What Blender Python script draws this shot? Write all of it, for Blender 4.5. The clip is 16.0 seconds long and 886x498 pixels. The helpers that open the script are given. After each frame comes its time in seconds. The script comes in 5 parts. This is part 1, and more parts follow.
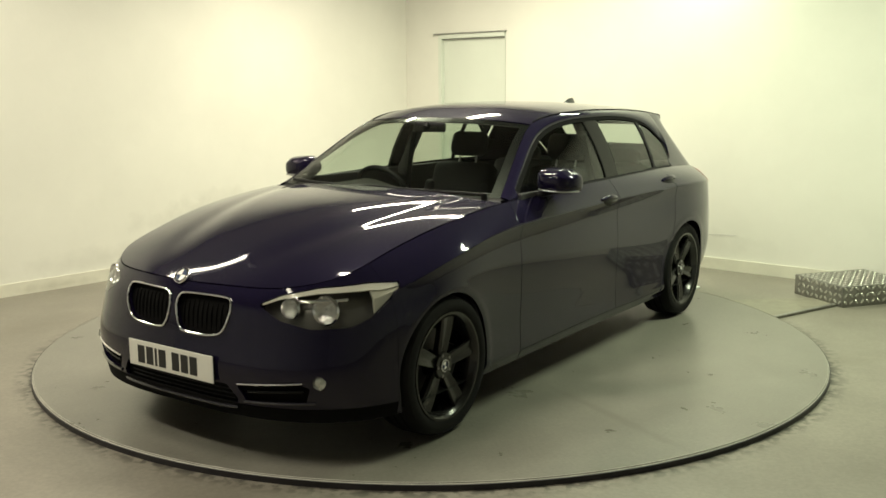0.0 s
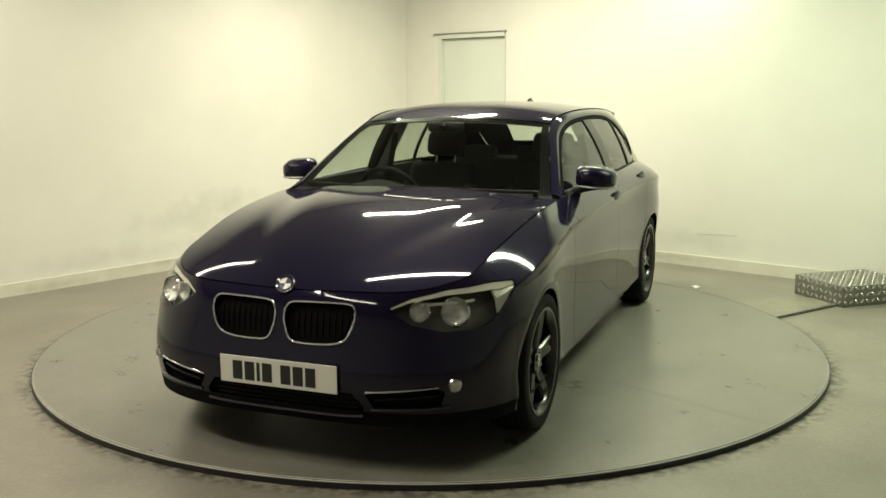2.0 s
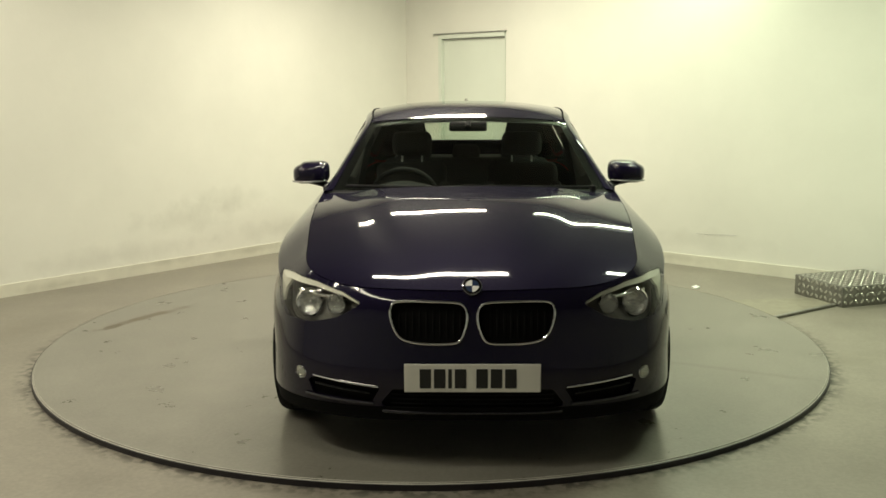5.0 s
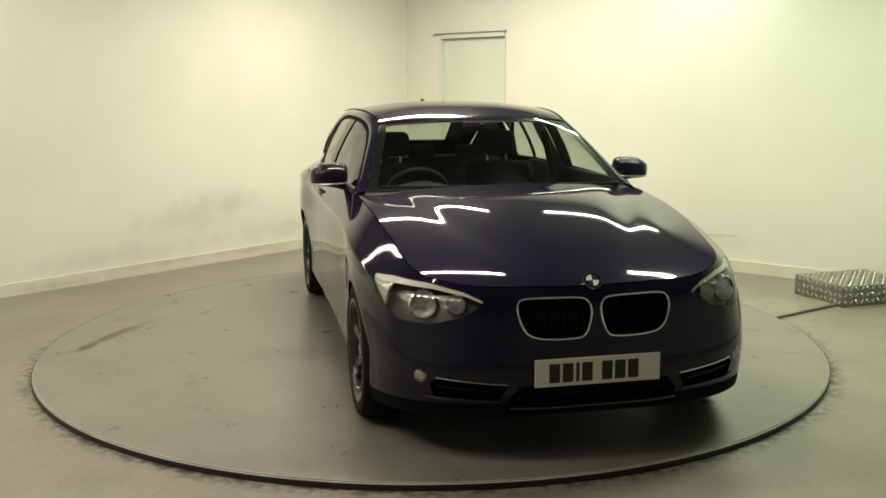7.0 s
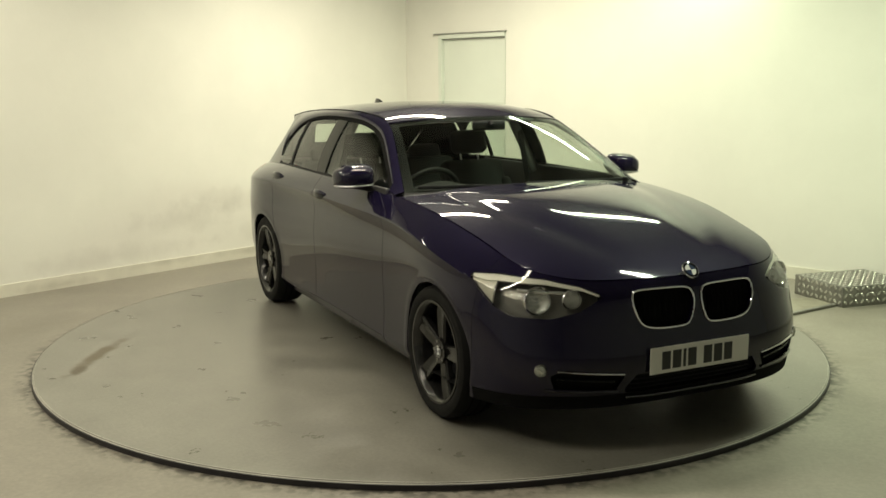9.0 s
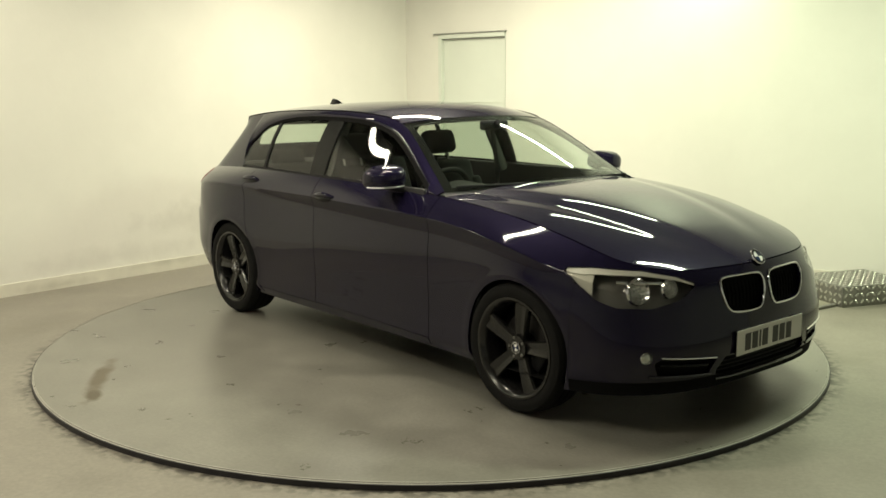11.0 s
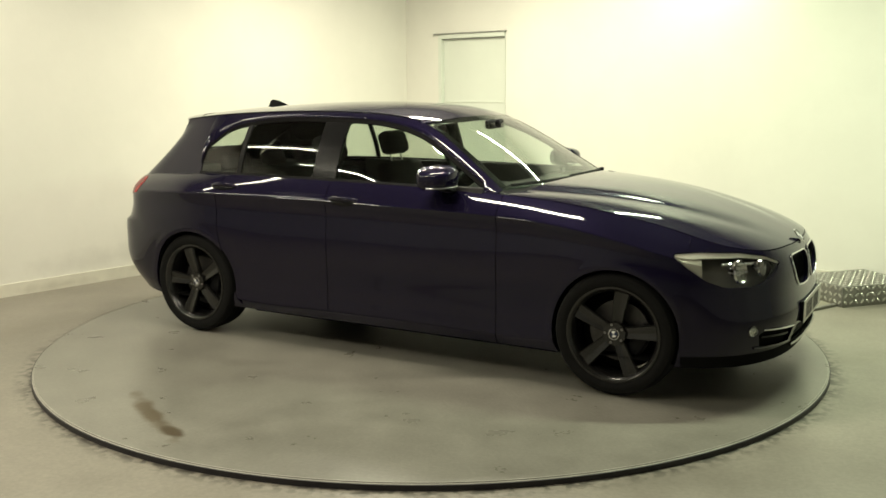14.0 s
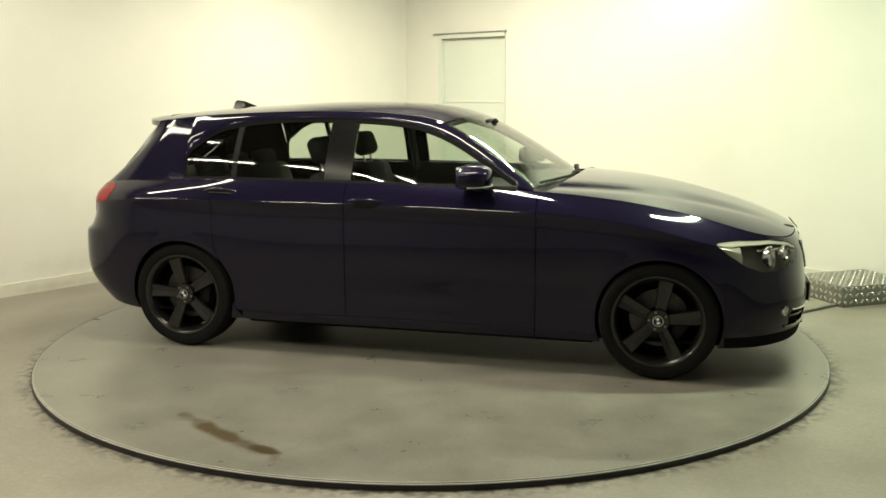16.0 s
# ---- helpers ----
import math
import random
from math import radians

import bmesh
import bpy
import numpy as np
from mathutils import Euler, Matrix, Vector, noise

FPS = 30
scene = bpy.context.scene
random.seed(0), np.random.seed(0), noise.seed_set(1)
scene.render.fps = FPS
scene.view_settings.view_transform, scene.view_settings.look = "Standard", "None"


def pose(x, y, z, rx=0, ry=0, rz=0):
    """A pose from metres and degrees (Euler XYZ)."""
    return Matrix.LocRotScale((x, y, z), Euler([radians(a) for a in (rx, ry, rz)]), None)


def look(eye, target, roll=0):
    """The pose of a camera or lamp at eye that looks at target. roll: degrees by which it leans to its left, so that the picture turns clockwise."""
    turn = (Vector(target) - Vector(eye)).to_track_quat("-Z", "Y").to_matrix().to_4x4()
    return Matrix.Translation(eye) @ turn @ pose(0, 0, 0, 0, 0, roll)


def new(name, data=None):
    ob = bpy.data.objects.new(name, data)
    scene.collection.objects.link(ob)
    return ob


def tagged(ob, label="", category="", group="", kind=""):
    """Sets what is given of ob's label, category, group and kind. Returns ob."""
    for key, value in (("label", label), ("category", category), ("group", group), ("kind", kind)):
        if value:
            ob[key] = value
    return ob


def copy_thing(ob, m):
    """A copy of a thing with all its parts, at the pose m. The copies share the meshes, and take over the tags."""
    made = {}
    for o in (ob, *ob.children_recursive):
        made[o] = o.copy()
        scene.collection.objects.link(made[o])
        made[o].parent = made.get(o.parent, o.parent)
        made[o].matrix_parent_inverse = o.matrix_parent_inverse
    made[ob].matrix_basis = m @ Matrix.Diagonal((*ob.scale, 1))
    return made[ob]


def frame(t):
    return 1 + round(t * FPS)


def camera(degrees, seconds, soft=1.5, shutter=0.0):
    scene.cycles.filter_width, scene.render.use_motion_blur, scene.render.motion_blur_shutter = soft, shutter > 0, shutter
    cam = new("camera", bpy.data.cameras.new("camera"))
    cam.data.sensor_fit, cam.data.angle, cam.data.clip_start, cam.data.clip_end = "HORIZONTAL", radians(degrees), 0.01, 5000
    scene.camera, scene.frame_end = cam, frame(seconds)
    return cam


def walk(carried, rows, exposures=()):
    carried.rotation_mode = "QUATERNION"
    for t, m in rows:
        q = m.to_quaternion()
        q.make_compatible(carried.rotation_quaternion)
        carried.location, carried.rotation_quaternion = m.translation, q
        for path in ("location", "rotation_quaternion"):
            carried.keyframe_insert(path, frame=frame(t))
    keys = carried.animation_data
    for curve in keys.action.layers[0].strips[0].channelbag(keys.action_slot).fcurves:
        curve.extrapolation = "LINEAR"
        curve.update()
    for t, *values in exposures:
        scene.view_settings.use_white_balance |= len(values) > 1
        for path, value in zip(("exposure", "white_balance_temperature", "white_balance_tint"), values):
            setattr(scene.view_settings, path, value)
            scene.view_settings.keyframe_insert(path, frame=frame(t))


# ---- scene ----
# The camera stands still before a car on a slowly turning table.
cam = camera(49.8, 16.0, soft=1.6)
EYE = Vector((0.0, -5.678, 1.477))
AIM = EYE + 5 * Vector((0.01178, 0.98599, -0.16639))
walk(cam, [(0.0, look(EYE, AIM, -0.285)), (16.0, look(EYE, AIM, -0.285))], exposures=[(0.0, 0.0), (3.5, -0.16), (6.5, -0.20), (8.5, -0.12), (12.5, 0.05), (16.0, 0.12)])

FLOOR_Z = -0.03      # the hall's floor; the table's top is at 0
ROOM_H = 2.95
DISC_R = 2.26


# ---------- world and lights ----------
world = bpy.data.worlds.new("world")
scene.world = world
world.use_nodes = True
world.node_tree.nodes["Background"].inputs[0].default_value = (0.9, 1.0, 0.8, 1)
world.node_tree.nodes["Background"].inputs[1].default_value = 0.02

# the hall is turned 41 degrees to the camera: frame with u along the right wall, w along the left one
CORNER = Vector((-0.246, 4.444, 0))
U_DIR = Vector((0.754, -0.657, 0)).normalized()
W_DIR = Vector((-0.672, -0.740, 0)).normalized()


def hall(u, w, z=0.0):
    return CORNER + U_DIR * u + W_DIR * w + Vector((0, 0, z))


HALL_U, HALL_W = 9.2, 9.2
# battens under the ceiling: x, y, watts, colour, turn
WARM, GREEN = (1.0, 0.93, 0.725), (0.88, 1.0, 0.695)
TUBES = [(-2.5, 0.5, 17, WARM, 0), (-0.15, 1.95, 90, WARM, 0), (1.70, 1.83, 27, GREEN, 0), (-0.1, -0.72, 58, WARM, 0), (2.3, -0.5, 90, GREEN, 0), (-2.5, -2.65, 36, WARM, -41),
         (-1.0, -2.55, 19, WARM, 0), (-3.75, -1.55, 27, WARM, -41), (-3.4, -0.4, 12, WARM, -41), (-1.5, -3.52, 11, WARM, -41)]


# ---------- materials ----------
def mat(name, base, rough=0.5, metal=0.0, vary=0.0, scale=8.0, bump=0.0, bump_scale=60.0, coat=0.0, spec=0.5, second=None, rough_vary=0.0, emit=0.0):
    m = bpy.data.materials.new(name)
    m.use_nodes = True
    nt = m.node_tree
    b = nt.nodes["Principled BSDF"]
    b.inputs["Base Color"].default_value = (*base, 1)
    b.inputs["Roughness"].default_value = rough
    b.inputs["Metallic"].default_value = metal
    b.inputs["Specular IOR Level"].default_value = spec
    if coat:
        b.inputs["Coat Weight"].default_value = coat
        b.inputs["Coat Roughness"].default_value = 0.045
        b.inputs["Coat IOR"].default_value = 1.42
    if emit:
        b.inputs["Emission Color"].default_value = (*base, 1)
        b.inputs["Emission Strength"].default_value = emit
    co = nt.nodes.new("ShaderNodeTexCoord")
    if vary or rough_vary:
        n1 = nt.nodes.new("ShaderNodeTexNoise")
        n1.inputs["Scale"].default_value = scale
        n1.inputs["Detail"].default_value = 6
        n1.inputs["Roughness"].default_value = 0.62
        nt.links.new(co.outputs["Object"], n1.inputs["Vector"])
        mr = nt.nodes.new("ShaderNodeMapRange")
        mr.inputs["From Min"].default_value, mr.inputs["From Max"].default_value = 0.3, 0.7
        nt.links.new(n1.outputs["Fac"], mr.inputs["Value"])
        if vary:
            mx = nt.nodes.new("ShaderNodeMix")
            mx.data_type = "RGBA"
            lo = second or tuple(c * (1 - vary) for c in base)
            mx.inputs["A"].default_value, mx.inputs["B"].default_value = (*lo, 1), (*base, 1)
            nt.links.new(mr.outputs[0], mx.inputs["Factor"])
            nt.links.new(mx.outputs["Result"], b.inputs["Base Color"])
        if rough_vary:
            rr = nt.nodes.new("ShaderNodeMapRange")
            rr.inputs["To Min"].default_value, rr.inputs["To Max"].default_value = rough - rough_vary, rough + rough_vary
            nt.links.new(mr.outputs[0], rr.inputs["Value"])
            nt.links.new(rr.outputs[0], b.inputs["Roughness"])
    if bump:
        n2 = nt.nodes.new("ShaderNodeTexNoise")
        n2.inputs["Scale"].default_value = bump_scale
        n2.inputs["Detail"].default_value = 4
        nt.links.new(co.outputs["Object"], n2.inputs["Vector"])
        bp = nt.nodes.new("ShaderNodeBump")
        bp.inputs["Strength"].default_value = bump
        bp.inputs["Distance"].default_value = 0.01
        nt.links.new(n2.outputs["Fac"], bp.inputs["Height"])
        nt.links.new(bp.outputs[0], b.inputs["Normal"])
    return m


def glass_mat(name, tint, ior=1.5, rough=0.0):
    m = bpy.data.materials.new(name)
    m.use_nodes = True
    nt = m.node_tree
    nt.nodes.remove(nt.nodes["Principled BSDF"])
    tr = nt.nodes.new("ShaderNodeBsdfTransparent")
    tr.inputs[0].default_value = (*tint, 1)
    gl = nt.nodes.new("ShaderNodeBsdfGlossy")
    gl.inputs["Roughness"].default_value = rough
    lw = nt.nodes.new("ShaderNodeLayerWeight")
    lw.inputs["Blend"].default_value = 0.5
    pw = nt.nodes.new("ShaderNodeMath")
    pw.operation = "POWER"
    pw.inputs[1].default_value = 5.0
    nt.links.new(lw.outputs["Facing"], pw.inputs[0])
    fr = nt.nodes.new("ShaderNodeMath")
    fr.operation = "MULTIPLY_ADD"
    base = ((ior - 1) / (ior + 1)) ** 2 * 1.7
    fr.inputs[1].default_value, fr.inputs[2].default_value = 1 - base, base
    nt.links.new(pw.outputs[0], fr.inputs[0])
    mx = nt.nodes.new("ShaderNodeMixShader")
    nt.links.new(fr.outputs[0], mx.inputs[0])
    nt.links.new(tr.outputs[0], mx.inputs[1])
    nt.links.new(gl.outputs[0], mx.inputs[2])
    nt.links.new(mx.outputs[0], nt.nodes["Material Output"].inputs[0])
    return m


PAINT = mat("navy_paint", (0.0083, 0.0063, 0.0222), rough=0.40, metal=0.15, vary=0.25, scale=900, coat=1.0, spec=0.0)
BLACK = mat("black_plastic", (0.008, 0.008, 0.009), rough=0.55, spec=0.2, bump=0.15, bump_scale=400, vary=0.2)
GLOSS_BLACK = mat("gloss_black_trim", (0.006, 0.006, 0.0065), rough=0.24, spec=0.2)
LIP = mat("gloss_lip", (0.012, 0.011, 0.016), rough=0.2, coat=1.0)
VOID = mat("dark_cavity", (0.005, 0.005, 0.005), rough=0.9, vary=0.3, spec=0.1)
RUBBER = mat("tyre_rubber", (0.0060, 0.0060, 0.0058), rough=0.8, spec=0.2, vary=0.35, scale=30, bump=0.25, bump_scale=180)
IRON = mat("brake_iron", (0.10, 0.095, 0.09), rough=0.45, metal=0.8, vary=0.3, scale=30)
RIM = mat("satin_black_alloy", (0.055, 0.054, 0.053), rough=0.22, metal=0.75, vary=0.2, scale=40)
CHROME = mat("chrome", (0.82, 0.82, 0.84), rough=0.08, metal=1.0)
STEEL = mat("brake_steel", (0.32, 0.31, 0.3), rough=0.4, metal=1.0, vary=0.3, scale=30)
HL_BOWL = mat("headlight_bowl", (0.22, 0.21, 0.195), rough=0.32, metal=0.5, vary=0.2)
HL_BROW = mat("headlight_brow", (0.88, 0.86, 0.78), rough=0.25, vary=0.1)
BULB = mat("reflector_glass", (0.92, 0.92, 0.9), rough=0.22, metal=0.85, vary=0.25, scale=60, bump=1.0, bump_scale=45)
PLATE = mat("plate_white", (0.75, 0.74, 0.68), rough=0.35, vary=0.05)
PLATE_INK = mat("plate_black", (0.012, 0.012, 0.012), rough=0.4)
BLUE = mat("badge_blue", (0.02, 0.035, 0.09), rough=0.25, coat=0.5)
BADGE_WHITE = mat("badge_white", (0.8, 0.8, 0.8), rough=0.25, coat=0.5)
RED = mat("tail_red", (0.34, 0.003, 0.007), rough=0.25, spec=0.25, vary=0.5, scale=14)
SEAT = mat("seat_cloth", (0.018, 0.018, 0.02), rough=0.9, vary=0.4, scale=60, bump=0.3, bump_scale=500)
TRIM = mat("dash_plastic", (0.022, 0.022, 0.023), rough=0.6, vary=0.25, scale=30, bump=0.2, bump_scale=600)
LINER = mat("headliner_cloth", (0.12, 0.12, 0.115), rough=0.95, vary=0.2, scale=80)
SILVER = mat("silver_trim", (0.5, 0.5, 0.5), rough=0.3, metal=0.9)
GLASS = glass_mat("car_glass", (0.80, 0.86, 0.80))
GLASS_REAR = glass_mat("rear_side_glass", (0.74, 0.8, 0.74))
LENS = glass_mat("lens_glass", (0.93, 0.94, 0.92), 1.4)
MIRROR = mat("mirror_glass", (0.85, 0.87, 0.87), rough=0.02, metal=1.0)
WALL = mat("wall_paint", (0.80, 0.79, 0.72), rough=0.75, vary=0.07, scale=1.3, bump=0.05, bump_scale=40)
SKIRT = mat("skirting_paint", (0.72, 0.70, 0.6), rough=0.5, vary=0.12, scale=5)
DOORP = mat("door_paint", (0.70, 0.74, 0.66), rough=0.55, vary=0.04, scale=2)
METAL_GREY = mat("galvanised", (0.42, 0.42, 0.40), rough=0.4, metal=0.8, vary=0.3, scale=20)
LUG = mat("polished_lug", (0.62, 0.61, 0.55), rough=0.32, metal=0.7, vary=0.35, scale=20)
TREAD = mat("tread_aluminium", (0.27, 0.265, 0.235), rough=0.5, metal=0.55, vary=0.35, scale=12)
CEIL = mat("ceiling_board", (0.20, 0.20, 0.18), rough=0.9, vary=0.06, scale=3)
COVER = mat("cover_plate", (0.30, 0.28, 0.22), rough=0.45, vary=0.25, scale=14)
CHANNEL = mat("channel_steel", (0.10, 0.092, 0.07), rough=0.6, vary=0.4, scale=14)
HL_SIDE = mat("headlight_side", (0.55, 0.53, 0.46), rough=0.4, metal=0.3, vary=0.15)
PAPER = mat("paper_white", (0.85, 0.85, 0.82), rough=0.8)
SHUTTER = mat("shutter_grey", (0.47, 0.48, 0.50), rough=0.6, vary=0.1)
EDGE_GREY = mat("worn_edge_grey", (0.58, 0.56, 0.50), rough=0.6, vary=0.3, scale=9)
RIM_EDGE = mat("table_edge_black", (0.02, 0.017, 0.02), rough=0.5, vary=0.4, scale=6)


# ---------- mesh helpers ----------
def finish(bm, name, material, smooth=True, sharp=35.0):
    me = bpy.data.meshes.new(name)
    bm.normal_update()
    for f in bm.faces:
        f.smooth = smooth
    if smooth:
        lim = radians(sharp)
        for e in bm.edges:
            if len(e.link_faces) == 2 and e.calc_face_angle(0.0) > lim:
                e.smooth = False
    bm.to_mesh(me)
    bm.free()
    me.materials.append(material)
    return me


def part(name, bm, material, parent=None, label="", smooth=True, m=None, sharp=35.0):
    """Links a bmesh as one mesh object under a thing or a part."""
    ob = new(name, finish(bm, name, material, smooth, sharp))
    if parent is not None:
        ob.parent = parent
    if m is not None:
        ob.matrix_basis = m
    return tagged(ob, label=label)


def box(bm, c, size, bevel=0.0, seg=2, m=None):
    mm = (m or Matrix.Identity(4)) @ Matrix.Translation(c) @ Matrix.Diagonal((*size, 1))
    r = bmesh.ops.create_cube(bm, size=1.0, matrix=mm)
    if bevel:
        edges = list({e for v in r["verts"] for e in v.link_edges})
        bmesh.ops.bevel(bm, geom=edges, offset=bevel, segments=seg, affect="EDGES", profile=0.5)
    return bm


def cyl(bm, c, r, depth, axis="Z", seg=32, r2=None):
    rot = {"Z": Matrix.Identity(4), "X": Matrix.Rotation(radians(90), 4, "Y"), "Y": Matrix.Rotation(radians(90), 4, "X")}[axis]
    bmesh.ops.create_cone(bm, cap_ends=True, segments=seg, radius1=r, radius2=r if r2 is None else r2, depth=depth, matrix=Matrix.Translation(c) @ rot)
    return bm


def tube(bm, path, r, closed=False, seg=8, flat=1.0):
    """A round or flattened bar along a path."""
    pts = [Vector(q) for q in path]
    n = len(pts)
    rings = []
    for i, q in enumerate(pts):
        a, b = (pts[i - 1], pts[(i + 1) % n]) if closed else (pts[max(i - 1, 0)], pts[min(i + 1, n - 1)])
        d = (b - a).normalized()
        up = Vector((0, 0, 1)) if abs(d.z) < 0.95 else Vector((1, 0, 0))
        s1 = d.cross(up).normalized()
        s2 = s1.cross(d).normalized()
        rr = r(i / (n - 1)) if callable(r) else r
        rings.append([bm.verts.new(q + s1 * (rr * math.cos(k * 2 * math.pi / seg)) + s2 * (rr * flat * math.sin(k * 2 * math.pi / seg))) for k in range(seg)])
    for i in range(n if closed else n - 1):
        A, B = rings[i], rings[(i + 1) % n]
        for k in range(seg):
            bm.faces.new((A[k], A[(k + 1) % seg], B[(k + 1) % seg], B[k]))
    if not closed:
        bm.faces.new(rings[0][::-1])
        bm.faces.new(rings[-1])
    bmesh.ops.recalc_face_normals(bm, faces=bm.faces[:])
    return bm


def lathe(bm, profile, seg=64, axis="Y"):
    """Turns a closed profile of (radius, offset) round an axis."""
    rings = []
    for k in range(seg):
        a = 2 * math.pi * k / seg
        row = []
        for r, o in profile:
            p = (r * math.cos(a), o, r * math.sin(a)) if axis == "Y" else (r * math.cos(a), r * math.sin(a), o)
            row.append(bm.verts.new(p))
        rings.append(row)
    m = len(profile)
    for k in range(seg):
        A, B = rings[k], rings[(k + 1) % seg]
        for i in range(m):
            j = (i + 1) % m
            bm.faces.new((A[i], A[j], B[j], B[i]))
    bmesh.ops.recalc_face_normals(bm, faces=bm.faces[:])
    return bm


def cubic(xs, ys, bc=None):
    """A natural cubic spline through the knots, as a function of arrays."""
    x, y = np.asarray(xs, float), np.asarray(ys, float)
    n = len(x)
    h = np.diff(x)
    A = np.zeros((n, n))
    A[0, 0] = A[-1, -1] = 1
    rhs = np.zeros((n,) + y.shape[1:])
    for i in range(1, n - 1):
        A[i, i - 1], A[i, i], A[i, i + 1] = h[i - 1], 2 * (h[i - 1] + h[i]), h[i]
        rhs[i] = 6 * ((y[i + 1] - y[i]) / h[i] - (y[i] - y[i - 1]) / h[i - 1])
    k = np.linalg.solve(A, rhs)

    def f(t):
        t = np.asarray(t, float)
        i = np.clip(np.searchsorted(x, t) - 1, 0, n - 2)
        a, b, hh = x[i + 1] - t, t - x[i], h[i]
        if y.ndim > 1:
            a, b, hh = a[..., None], b[..., None], hh[..., None]
        return (k[i] * a ** 3 + k[i + 1] * b ** 3) / (6 * hh) + (y[i] / hh - k[i] * hh / 6) * a + (y[i + 1] / hh - k[i + 1] * hh / 6) * b
    return f


# ---------- the car's shape: five rings round the body, x forward from the front axle ----------
RING_T_X = [0.695, 0.672, 0.60, 0.47, 0.25, 0.0, -0.4, -1.0, -1.7, -2.35, -2.69, -3.04, -3.275, -3.37, -3.41]
RING_T_Y = [0, 0.30, 0.52, 0.655, 0.705, 0.73, 0.75, 0.775, 0.783, 0.770, 0.746, 0.714, 0.635, 0.37, 0]
RING_T_Z = [0.70, 0.703, 0.71, 0.742, 0.805, 0.865, 0.922, 0.956, 0.968, 0.972, 0.968, 0.952, 0.935, 0.925, 0.92]
RING_H_X = [0.728, 0.712, 0.645, 0.525, 0.27, 0.0, -0.4, -1.0, -1.7, -2.35, -2.69, -3.06, -3.315, -3.435, -3.475]
RING_H_Y = [0, 0.30, 0.53, 0.69, 0.802, 0.842, 0.838, 0.838, 0.842, 0.853, 0.864, 0.832, 0.715, 0.41, 0]
RING_H_Z = [0.64, 0.638, 0.635, 0.655, 0.715, 0.785, 0.847, 0.874, 0.886, 0.889, 0.889, 0.875, 0.858, 0.845, 0.84]
RING_M_X = [0.752, 0.738, 0.675, 0.55, 0.27, 0.0, -0.4, -1.0, -1.7, -2.35, -2.69, -3.06, -3.345, -3.495, -3.53]
RING_M_Y = [0, 0.30, 0.55, 0.725, 0.852, 0.872, 0.850, 0.846, 0.848, 0.864, 0.886, 0.866, 0.745, 0.45, 0]
RING_M_Z = [0.49, 0.49, 0.495, 0.51, 0.55, 0.60, 0.62, 0.62, 0.62, 0.62, 0.63, 0.62, 0.62, 0.62, 0.62]
RING_L_X = [0.765, 0.752, 0.69, 0.565, 0.285, 0.0, -0.4, -1.0, -1.7, -2.35, -2.69, -3.06, -3.345, -3.495, -3.535]
RING_L_Y = [0, 0.30, 0.56, 0.735, 0.855, 0.872, 0.856, 0.852, 0.854, 0.864, 0.872, 0.858, 0.755, 0.47, 0]
RING_L_Z = [0.345, 0.345, 0.345, 0.345, 0.335, 0.33, 0.30, 0.30, 0.30, 0.30, 0.33, 0.36, 0.38, 0.38, 0.38]
RING_B_X = [0.735, 0.722, 0.655, 0.54, 0.30, 0.0, -0.4, -1.0, -1.7, -2.35, -2.69, -3.02, -3.25, -3.395, -3.44]
RING_B_Y = [0, 0.30, 0.56, 0.725, 0.835, 0.845, 0.826, 0.822, 0.824, 0.832, 0.84, 0.82, 0.715, 0.45, 0]
RING_B_Z = [0.195, 0.192, 0.19, 0.187, 0.182, 0.18, 0.178, 0.178, 0.178, 0.18, 0.19, 0.205, 0.225, 0.235, 0.24]
RINGS = np.array([[RING_B_X, RING_B_Y, RING_B_Z], [RING_L_X, RING_L_Y, RING_L_Z], [RING_M_X, RING_M_Y, RING_M_Z], [RING_H_X, RING_H_Y, RING_H_Z], [RING_T_X, RING_T_Y, RING_T_Z]])
KN = np.concatenate([[0], np.cumsum(np.hypot(np.diff(RING_M_X), np.diff(RING_M_Y)))])
S_END = KN[-1]
FLIP = np.array([1, -1, 1.0])


def ring_spline():
    vals = np.transpose(RINGS, (2, 0, 1))
    k = np.concatenate([-KN[3:0:-1], KN, 2 * S_END - KN[-2:-5:-1]])
    v = np.concatenate([vals[3:0:-1] * FLIP, vals, vals[-2:-5:-1] * FLIP])
    sp = cubic(k, v.reshape(len(k), -1))
    return lambda s: sp(s).reshape(np.shape(s) + (5, 3))


RING_AT = ring_spline()
V_KNOTS = [0.0, 0.2, 0.52, 0.84, 1.0]
V_BASIS = cubic(V_KNOTS, np.eye(5))


def smoothstep(t):
    t = np.clip(t, 0, 1)
    return t * t * (3 - 2 * t)


